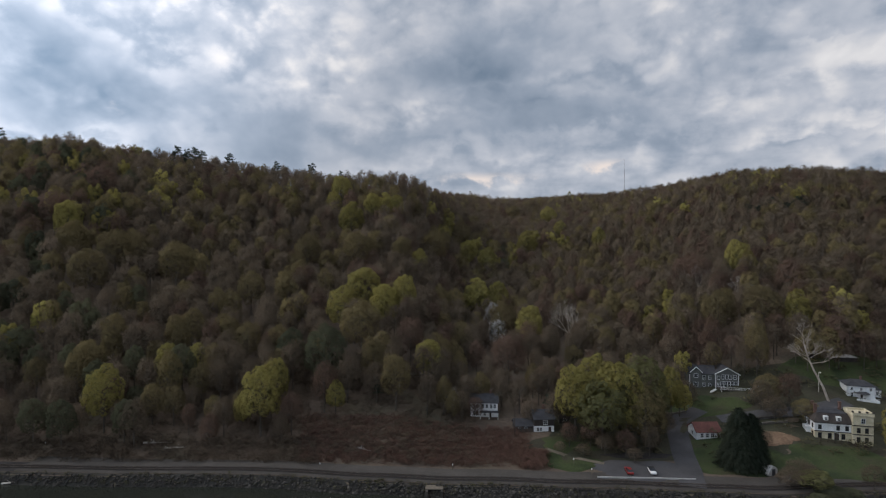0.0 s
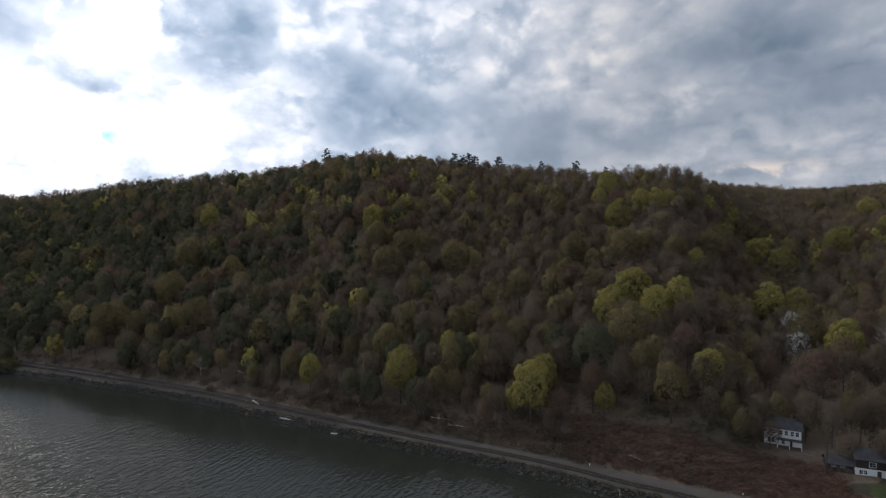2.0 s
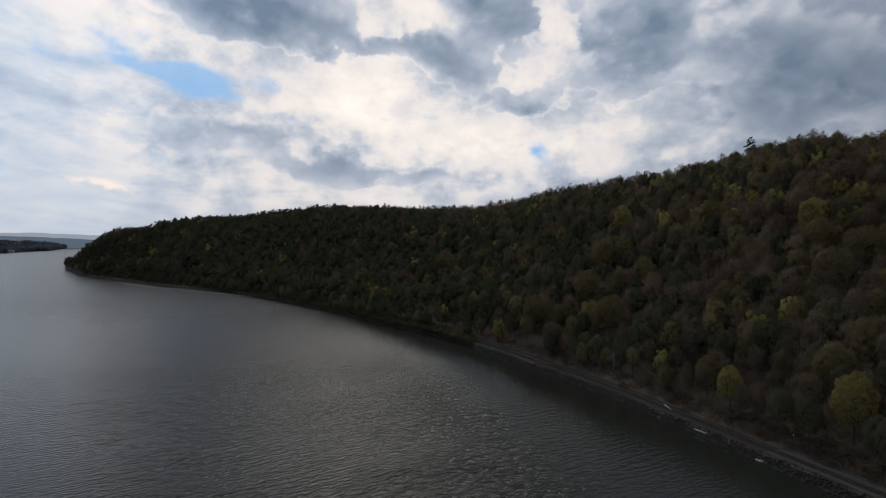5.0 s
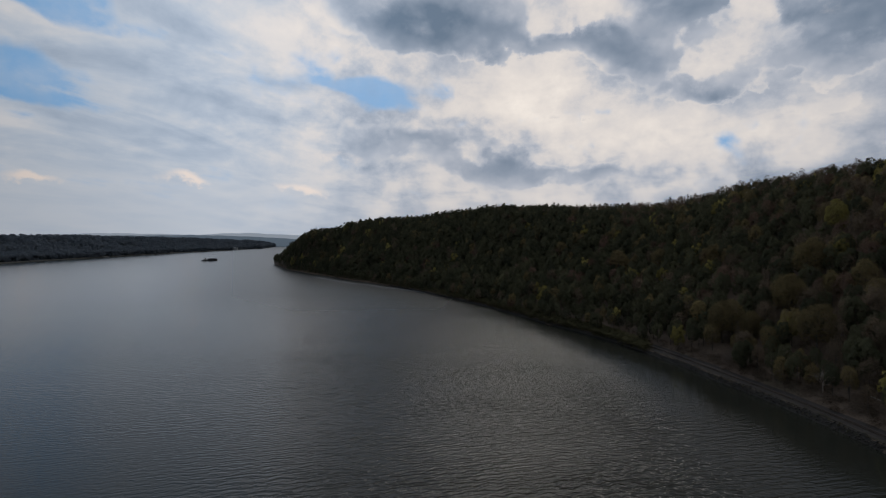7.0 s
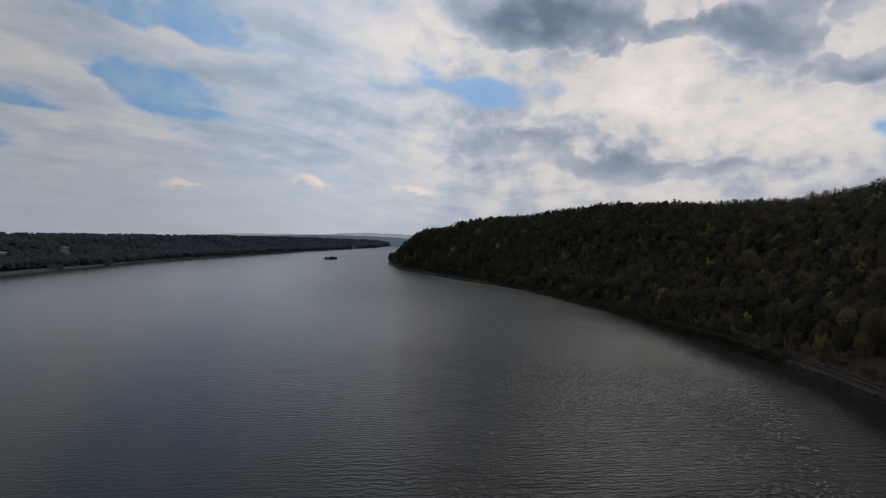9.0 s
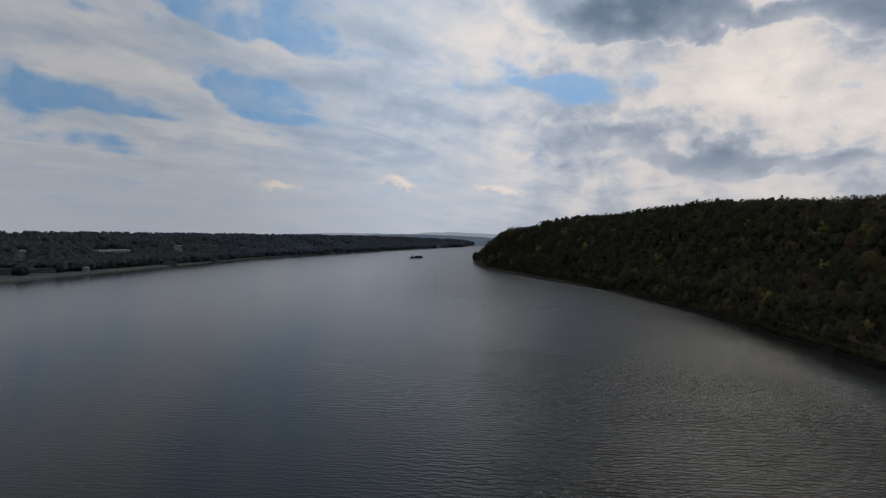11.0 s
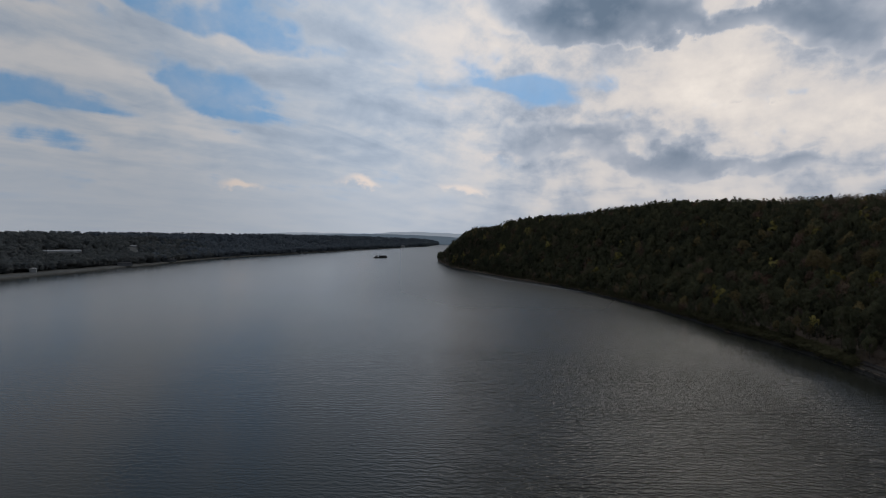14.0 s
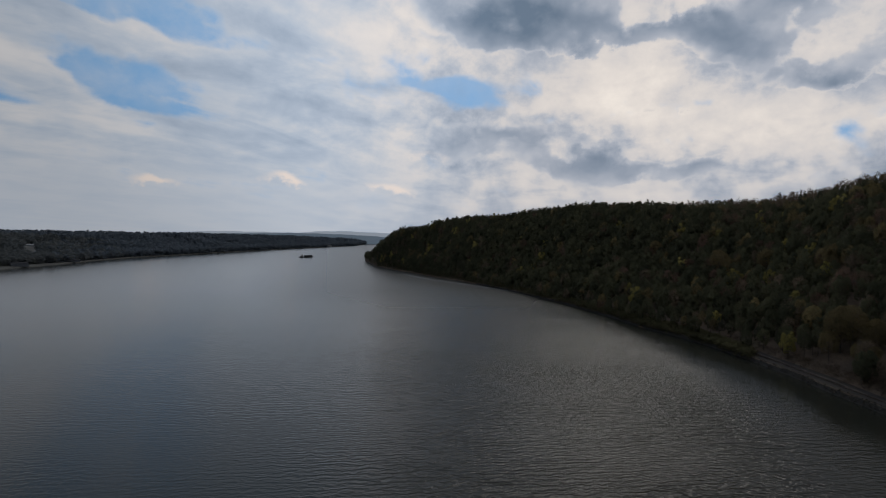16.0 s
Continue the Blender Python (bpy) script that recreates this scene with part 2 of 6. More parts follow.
    sky = mix_colour(tree, (puffs + small * 1.2).ramp(0.2, 0.75), sky, (0.90, 0.79, 0.73))
    sky = mix_colour(tree, (el * -1.0).ramp(0.0, 3.0), sky, (0.12, 0.13, 0.13))
    back = tree.nodes.new("ShaderNodeBackground")
    link((halo * SUN_SIDE + south * 0.48 + 0.95).socket, back.inputs["Strength"])
    link(sky, back.inputs["Color"])
    link(back.outputs[0], tree.nodes.new("ShaderNodeOutputWorld").inputs[0])


SUN_SIDE = 1.15      # how much brighter the clouds are towards the sun
def way_to(az, el):
    return (-math.sin(radians(az)) * math.cos(radians(el)), math.cos(radians(az)) * math.cos(radians(el)), math.sin(radians(el)))


SUN_WAY, GLOW_WAY = way_to(SUN_AZ, SUN_EL), way_to(GLOW_AZ, GLOW_EL)
build_sky()
sun = new("sun", bpy.data.lights.new("sun", "SUN"))
sun.data.energy, sun.data.angle, sun.data.color = 0.9, radians(20), (1.0, 0.95, 0.88)
sun.matrix_world = look(Vector(SUN_WAY) * 200, (0, 0, 0))

# ---- helpers for things and materials ----
def link_mesh(name, bm, material, parent=None, smooth=False):
    mesh = bpy.data.meshes.new(name)
    bm.to_mesh(mesh)
    bm.free()
    for m in material if isinstance(material, (list, tuple)) else [material]:
        mesh.materials.append(m)
    if smooth:
        mesh.shade_smooth()
    ob = new(name, mesh)
    ob.parent = parent
    return ob


def part(name, bm, material, parent, label="", smooth=False):
    """One mesh object under a thing or under a part."""
    return tagged(link_mesh(name, bm, material, parent, smooth), label)


def thing(name, m, label, category, group=""):
    """An empty at the base of a thing, which its parts hang on."""
    ob = new(name)
    ob.matrix_world = m
    return tagged(ob, label, category, group)


def mesh_of(name, verts, faces, material, smooth=False):
    """A mesh from arrays of vertices and equal-sided faces."""
    verts, faces = np.asarray(verts, np.float32), np.asarray(faces, np.int32)
    n, k = faces.shape
    mesh = bpy.data.meshes.new(name)
    mesh.vertices.add(len(verts))
    mesh.vertices.foreach_set("co", verts.ravel())
    mesh.loops.add(n * k)
    mesh.loops.foreach_set("vertex_index", faces.ravel())
    mesh.polygons.add(n)
    mesh.polygons.foreach_set("loop_start", np.arange(n, dtype=np.int32) * k)
    mesh.polygons.foreach_set("use_smooth", np.full(n, smooth))
    mesh.materials.append(material)
    mesh.update(calc_edges=True)
    return mesh


def material(name, colours, rough=0.85, scale=0.5, detail=6, bump=0.0, bump_scale=4.0, metal=0.0, second=None, spec=0.3, random_tint=0.0):
    """A surface whose colour wanders between colours at two scales, with a fine relief."""
    mat = bpy.data.materials.new(name)
    mat.use_nodes = True
    tree = mat.node_tree
    link, bsdf = tree.links.new, tree.nodes["Principled BSDF"]
    coords = tree.nodes.new("ShaderNodeTexCoord")

    def fbm(size, depth):
        node = tree.nodes.new("ShaderNodeTexNoise")
        link(coords.outputs["Object"], node.inputs["Vector"])
        node.inputs["Scale"].default_value, node.inputs["Detail"].default_value = size, depth
        return node.outputs[0]

    ramp = tree.nodes.new("ShaderNodeValToRGB")
    ramp.color_ramp.elements[0].position, ramp.color_ramp.elements[1].position = 0.3, 0.7
    ramp.color_ramp.elements[0].color, ramp.color_ramp.elements[1].color = (*colours[0], 1), (*colours[-1], 1)
    for i, c in enumerate(colours[1:-1]):
        ramp.color_ramp.elements.new(0.3 + 0.4 * (i + 1) / (len(colours) - 1)).color = (*c, 1)
    link(fbm(scale, detail), ramp.inputs[0])
    grain = tree.nodes.new("ShaderNodeMix")
    grain.data_type, grain.blend_type = "RGBA", "MULTIPLY"
    grain.inputs[0].default_value = 0.5
    link(ramp.outputs[0], grain.inputs[6])
    fine = tree.nodes.new("ShaderNodeMapRange")
    link(fbm(second or scale * 9, 5), fine.inputs[0])
    fine.inputs[1].default_value, fine.inputs[2].default_value, fine.inputs[3].default_value, fine.inputs[4].default_value = 0.25, 0.75, 0.45, 1.45
    link(fine.outputs[0], grain.inputs[7])
    out = grain.outputs[2]
    if random_tint:
        info = tree.nodes.new("ShaderNodeObjectInfo")
        tone = tree.nodes.new("ShaderNodeMapRange")
        link(info.outputs["Random"], tone.inputs[0])
        tone.inputs[3].default_value, tone.inputs[4].default_value = 1 - random_tint, 1 + random_tint
        times = tree.nodes.new("ShaderNodeMix")
        times.data_type, times.blend_type = "RGBA", "MULTIPLY"
        times.inputs[0].default_value = 1.0
        link(out, times.inputs[6])
        link(tone.outputs[0], times.inputs[7])
        out = times.outputs[2]
    link(out, bsdf.inputs["Base Color"])
    bsdf.inputs["Roughness"].default_value, bsdf.inputs["Metallic"].default_value = rough, metal
    bsdf.inputs["Specular IOR Level"].default_value = spec
    if bump:
        relief = tree.nodes.new("ShaderNodeBump")
        relief.inputs["Strength"].default_value, relief.inputs["Distance"].default_value = 1.0, bump
        link(fbm(bump_scale, 4), relief.inputs["Height"])
        link(relief.outputs[0], bsdf.inputs["Normal"])
    return mat


# ---- the lie of the land: bearing in degrees to the left of the first view, from the drone's first place ----
def curve(*pairs):
    a, v = zip(*pairs)
    return lambda x: np.interp(x, a, v)


shore = curve((-180, 800), (-150, 900), (-120, 1500), (-100, 3600), (-92, 4600), (-88, 1500), (-80, 680), (-70, 388), (-50, 222), (-32.6, 171.5),
              (-24.4, 161), (-12.7, 152.5), (0, 150.6), (10, 155.5), (18.3, 165), (25.5, 174), (31, 183), (36, 195), (41, 210), (47, 234), (53, 267), (59, 306),
              (64, 352), (69.5, 409), (74.5, 460), (79, 535), (84.5, 645), (89.7, 780), (95, 938), (99, 1115), (101.1, 1262), (102.4, 1550),
              (102.42, 4690), (103.6, 3874), (107.1, 3284), (113, 2637), (118.8, 2159), (124.4, 1853), (129.6, 1511), (134.5, 1298), (139, 1155),
              (143.2, 1054), (147, 1004), (160, 870), (180, 800))
crest_at = curve((-180, 2000), (-100, 4700), (-90, 4700), (-88, 1900), (-75, 1000), (-60, 720), (-39, 700), (-28, 720), (-18, 850), (-7, 900), (-2.5, 840),
                 (0.5, 560), (4, 450), (10, 470), (20, 490), (34, 540), (42, 560), (50, 580), (58.5, 620), (61, 700), (70, 800), (80, 880),
                 (90, 1080), (95, 1180), (99, 1260), (101.4, 1380), (102.4, 1640), (102.42, 4900), (110, 4300), (120, 3400), (130, 2600), (147, 2000), (180, 2000))
sight = curve((-180, 0.4), (-90, 1.0), (-60, 5.5), (-38.9, 6.24), (-36.4, 6.59), (-32.4, 6.84), (-28, 6.88), (-23.2, 6.13), (-18, 5.32), (-12.5, 4.98),
              (-6.8, 4.7), (-3.9, 4.95), (0.3, 5.5), (3.2, 6.8), (5, 7.24), (10.8, 7.0), (16.4, 7.5), (21.6, 7.9), (26.5, 8.42), (31, 8.84),
              (34, 9.3), (36.8, 9.0), (39.5, 8.24), (44.6, 7.0), (49.8, 6.35), (55.3, 5.5), (58.3, 4.98), (60.5, 4.2), (64, 3.65), (69.2, 3.37),
              (73.5, 3.4), (79, 3.55), (84.1, 2.96), (87.9, 2.33), (91.9, 2.14), (94.8, 1.76), (95.8, 1.22), (98.9, 0.92), (100.6, -0.35),
              (101.4, -1.3), (102.4, -2.4), (102.42, -0.5), (104.2, -0.27), (110, -0.04), (118.8, 0.17), (129.7, 0.26), (147, 0.37), (180, 0.4))
bench = curve((-180, 14), (-60, 22), (-30, 22), (-24, 34), (-14, 30), (-11, 15), (36, 14), (46, 12), (56, 12), (64, 11), (70, 5), (86, 4.5), (101, 4.5), (180, 6))     # width of the level shelf on the shore
TREETOP = 16.0


def crest_z(a):
    return np.maximum(8.0, 70 + crest_at(a) * np.tan(np.radians(sight(a))) - TREETOP)


WAVES = [(random.uniform(0.006, 0.03), random.uniform(0, 6.28), random.uniform(0, 6.28)) for _ in range(9)]


def ground_polar(a, d):
    """Height of the ground at a bearing and distance (arrays)."""
    s, r, top, w = shore(a), crest_at(a), crest_z(a), bench(a)
    o = d - s
    z = np.interp(o, [-40, -2, 0, 2.5, 3.3, 9999], [-5, -0.9, -0.1, 2.2, 2.5, 2.5])
    u = np.clip((o - w) / (r - s - w), 0, 1)
    z = z + (top - 2.5) * (0.45 * u + 0.55 * (3 * u * u - 2 * u ** 3))
    x, y = -d * np.sin(np.radians(a)), d * np.cos(np.radians(a))
    rough = sum(np.sin(k * (x * math.cos(t) + y * math.sin(t)) + p) for k, t, p in WAVES)
    z = z + rough * 1.6 * np.sin(math.pi * u)
    behind = np.where((a > 99) & (a < 102.41), np.maximum(-5.0, top - (d - r) * 0.35), np.maximum(12.0, top - (d - r) * 0.05))
    return np.where(d > r, behind, z)


def ground(x, y):
    a = np.degrees(np.arctan2(-np.asarray(x, float), np.asarray(y, float)))
    return ground_polar(a, np.hypot(x, y))


def spot_at(a, d, lift=0.0):
    """The place on the ground at a bearing and distance."""
    return Vector((-d * math.sin(radians(a)), d * math.cos(radians(a)), float(ground_polar(a, d)) + lift))


litter = material("leaf_litter", ((0.080, 0.060, 0.045), (0.120, 0.088, 0.064), (0.092, 0.078, 0.052)), 0.95, 0.05, 8, 0.15, 1.5, second=0.8)
bearings = np.concatenate([np.arange(-180, -60, 2.0), np.arange(-60, -45, 1.0), np.arange(-45, 102.2, 0.4), np.array([102.2, 102.3, 102.4, 102.42, 102.5, 102.6, 102.8, 103.0]), np.arange(103.2, 150, 0.8), np.arange(150, 181, 2.0)])
rings = []
for a in bearings:
    s, r, w = float(shore(a)), float(crest_at(a)), float(bench(a))
    rings.append(np.concatenate([s + np.array([-40, -2, 0, 1.4, 2.5, 3.3]), s + 3.3 + (w - 3.3) * np.array([0.3, 0.7, 0.98]), s + w + (r - s - w) * np.linspace(0.02, 1, 56),
                                 r + (4950 - r) * np.array([0.01, 0.03, 0.08, 0.2, 0.5, 1.0])]))
rings = np.array(rings)
aa = np.repeat(bearings[:, None], rings.shape[1], 1)
zz = ground_polar(aa, rings)
verts = np.stack([-rings * np.sin(np.radians(aa)), rings * np.cos(np.radians(aa)), zz], -1).reshape(-1, 3)
n, k = rings.shape
i, j = np.meshgrid(np.arange(n - 1), np.arange(k - 1), indexing="ij")
i, j = i.ravel(), j.ravel()
faces = np.stack([i * k + j, i * k + j + 1, (i + 1) * k + j + 1, (i + 1) * k + j], 1)[:, ::-1]
far_soil = material("far_bank_soil", ((0.085, 0.086, 0.080), (0.13, 0.128, 0.118)), 0.95, 0.02, 6)
ground_mesh = mesh_of("ground", verts, faces, litter, True)
ground_mesh.materials.append(far_soil)
ground_mesh.polygons.foreach_set("material_index", (bearings[i] > 102.39).astype(np.int32))
tagged(new("ground", ground_mesh), "leaf-strewn brown hillside ground sloping to the river", "ground", kind="structure")


def water_material():
    mat = bpy.data.materials.new("river_water")
    mat.use_nodes = True
    tree = mat.node_tree
    link, bsdf = tree.links.new, tree.nodes["Principled BSDF"]
    bsdf.inputs["Base Color"].default_value = (0.023, 0.0245, 0.0195, 1)
    bsdf.inputs["Roughness"].default_value, bsdf.inputs["IOR"].default_value = 0.2, 1.22
    coords = tree.nodes.new("ShaderNodeTexCoord")

    def waves(turn, stretch, scale, detail):
        place = tree.nodes.new("ShaderNodeMapping")
        place.inputs["Rotation"].default_value = (0, 0, radians(turn))
        place.inputs["Scale"].default_value = (1, stretch, 1)
        link(coords.outputs["Object"], place.inputs["Vector"])
        node = tree.nodes.new("ShaderNodeTexNoise")
        link(place.outputs[0], node.inputs["Vector"])
        node.inputs["Scale"].default_value, node.inputs["Detail"].default_value = scale, detail
        return Val(tree, node.outputs[0])

    calm = tree.nodes.new("ShaderNodeAttribute")
    calm.attribute_name = "open"
    turned = tree.nodes.new("ShaderNodeMapping")
    turned.inputs["Rotation"].default_value = (0, 0, radians(-10))
    link(coords.outputs["Object"], turned.inputs["Vector"])

    def swell(length, distortion, ripple):
        """Long crests across the river, a given length apart."""
        node = tree.nodes.new("ShaderNodeTexWave")
        node.bands_direction = "X"
        link(turned.outputs[0], node.inputs["Vector"])
        for key, value in (("Scale", 0.314 / length), ("Distortion", distortion), ("Detail", 3.0), ("Detail Scale", ripple), ("Detail Roughness", 0.55)):
            node.inputs[key].default_value = value
        return Val(tree, node.outputs["Fac"])

    gusts = waves(10, 0.5, 0.03, 3).ramp(0.35, 0.65)
    height = swell(3.3, 8.0, 1.6) * (gusts * 0.5 + 0.15) + swell(1.9, 8.0, 1.5) * 0.35 + waves(-8, 0.42, 0.75, 4) * 0.9 + waves(14, 0.5, 1.7, 3) * 0.55
    patch = waves(0, 0.6, 0.004, 2).ramp(0.2, 0.8)
    relief = tree.nodes.new("ShaderNodeBump")
    relief.inputs["Distance"].default_value = 0.42
    link(((patch * 0.5 + 0.55) * Val(tree, calm.outputs["Fac"])).socket, relief.inputs["Strength"])
    haze_ = tree.nodes.new("ShaderNodeAttribute")
    haze_.attribute_name = "ruffle"
    link(haze_.outputs["Fac"], bsdf.inputs["Roughness"])
    link(height.socket, relief.inputs["Height"])
    link(relief.outputs[0], bsdf.inputs["Normal"])
    return mat


# one sheet of water under the banks; the waves die out in the lee of the near shore and on the calm side of the river
wa = np.arange(-180, 180.01, 0.5)
wr = np.concatenate([[0.5], np.arange(12, 240, 12), 240 * 1.07 ** np.arange(0, 45)])
wr = np.append(wr[wr < 4950], 4950)
wd, waa = np.tile(wr, (len(wa), 1)), np.repeat(wa[:, None], len(wr), 1)
wv = np.stack([-wd * np.sin(np.radians(waa)), wd * np.cos(np.radians(waa)), 0 * wd], -1).reshape(-1, 3)
n, k = wd.shape
i, j = (g.ravel() for g in np.meshgrid(np.arange(n - 1), np.arange(k - 1), indexing="ij"))
sheet = mesh_of("water", wv, np.stack([i * k + j, (i + 1) * k + j, (i + 1) * k + j + 1, i * k + j + 1], 1), water_material(), True)
layer = sheet.attributes.new("open", "FLOAT", "POINT")
lee = np.interp((shore(np.clip(waa, -180, 101)) - wd) * np.interp(waa, [22, 34, 48, 62, 80], [2.6, 1.1, 0.62, 0.62, 0.9]), [0, 8, 28, 60, 110], [0.06, 0.08, 0.15, 0.4, 1.0])
lee = 1 - (1 - lee) * np.interp(waa, [-180, 70, 88, 180], [1, 1, 0, 0])
windy = np.interp(waa, [-180, 30, 50, 60, 70, 82, 92, 101, 112, 124, 180], [0.7, 0.8, 1.0, 1.2, 1.2, 1.05, 0.85, 0.55, 0.28, 0.15, 0.15])
windy *= np.interp(wd, [180, 330, 520, 1200], [1.0, 0.85, 0.4, 0.12])
ruffle = 0.10 + (0.03 + 0.21 * np.interp(wd, [220, 700], [0, 1]) * np.interp(waa, [100, 106, 114], [1, 0.7, 0.1])) * lee
layer.data.foreach_set("value", (lee * windy).astype(np.float32).ravel())
layer = sheet.attributes.new("ruffle", "FLOAT", "POINT")     # wavelets too small to see one by one
layer.data.foreach_set("value", ruffle.astype(np.float32).ravel())
tagged(new("water", sheet), "wide grey-green river with wind ripples", "river", kind="structure")

# ---- forest ----
def leaf_material(name, dark, light, through_light=0.35, lace=2.4, gaps=0.48, upright=1.0):
    """Leaves or fine twigs: tone by tree (attribute tint), by clump and by leaf; every clump is broken up into leaves, lace to a metre,
    or into upright twigs where upright is less than 1."""
    mat = bpy.data.materials.new(name)
    mat.use_nodes = True
    tree = mat.node_tree
    tree.nodes.clear()
    link = tree.links.new
    tint = tree.nodes.new("ShaderNodeAttribute")
    tint.attribute_name = "tint"
    info = tree.nodes.new("ShaderNodeObjectInfo")
    geo = tree.nodes.new("ShaderNodeNewGeometry")
    tone = Val(tree, tint.outputs["Fac"]) * 0.85 + Val(tree, geo.outputs["Random Per Island"]) * 0.15 + (Val(tree, info.outputs["Random"]) - 0.5) * 0.4
    colour = mix_colour(tree, tone.op("MAXIMUM", 0.0).op("MINIMUM", 1.0), dark, light)
    diffuse, trans, both = (tree.nodes.new(k) for k in ("ShaderNodeBsdfDiffuse", "ShaderNodeBsdfTranslucent", "ShaderNodeMixShader"))
    link(colour, diffuse.inputs[0])
    link(colour, trans.inputs[0])
    both.inputs[0].default_value = through_light
    link(diffuse.outputs[0], both.inputs[1])
    link(trans.outputs[0], both.inputs[2])
    way, turn = tree.nodes.new("ShaderNodeAttribute"), tree.nodes.new("ShaderNodeVectorTransform")
    way.attribute_name = "dome"
    turn.vector_type, turn.convert_from, turn.convert_to = "NORMAL", "OBJECT", "WORLD"
    link(way.outputs["Vector"], turn.inputs[0])
    link(turn.outputs[0], diffuse.inputs["Normal"])
    coords, noise = tree.nodes.new("ShaderNodeTexCoord"), tree.nodes.new("ShaderNodeTexNoise")
    grain = tree.nodes.new("ShaderNodeMapping")
    grain.inputs["Scale"].default_value = (1, 1, upright)
    link(coords.outputs["Object"], grain.inputs["Vector"])
    link(grain.outputs[0], noise.inputs["Vector"])
    for key, value in (("Scale", lace), ("Detail", 2.0), ("Roughness", 0.6)):
        noise.inputs[key].default_value = value
    clear, broken = tree.nodes.new("ShaderNodeBsdfTransparent"), tree.nodes.new("ShaderNodeMixShader")
    link(Val(tree, noise.outputs[0]).ramp(gaps - 0.03, gaps + 0.03).socket, broken.inputs[0])
    link(clear.outputs[0], broken.inputs[1])
    link(both.outputs[0], broken.inputs[2])
    link(broken.outputs[0], tree.nodes.new("ShaderNodeOutputMaterial").inputs[0])
    return mat


bark = material("bark", ((0.05, 0.042, 0.035), (0.11, 0.095, 0.08)), 0.95, 0.8, 5)
pale_bark = material("pale_bark", ((0.20, 0.165, 0.135), (0.44, 0.385, 0.33)), 0.9, 0.6, 5)
LEAF = {
    "bare": leaf_material("bare_twigs", (0.100, 0.078, 0.056), (0.205, 0.160, 0.115), 0.4, 5.0, 0.55, 0.35),
    "red": leaf_material("red_buds", (0.112, 0.075, 0.057), (0.205, 0.137, 0.104), 0.4, 5.0, 0.54, 0.35),
    "olive": leaf_material("olive_buds", (0.098, 0.080, 0.048), (0.245, 0.195, 0.095), 0.4, 5.0, 0.51, 0.5),
    "yellow": leaf_material("spring_leaves", (0.13, 0.115, 0.043), (0.42, 0.365, 0.12), 0.4, 3.5, 0.48),
    "green": leaf_material("young_green_leaves", (0.056, 0.061, 0.042), (0.138, 0.138, 0.080), 0.35, 4.0, 0.48),
    "leafy": leaf_material("fresh_green_leaves", (0.085, 0.086, 0.044), (0.235, 0.222, 0.095), 0.4, 4.0, 0.48),
    "pine": leaf_material("pine_needles", (0.032, 0.046, 0.036), (0.075, 0.095, 0.066), 0.3, 1.8, 0.5),
    "spruce": leaf_material("spruce_needles", (0.018, 0.024, 0.017), (0.040, 0.046, 0.032), 0.1, 3.0),
    "white": leaf_material("blossom", (0.30, 0.28, 0.27), (0.62, 0.60, 0.57), 0.3),
}
rng = np.random.default_rng(4)


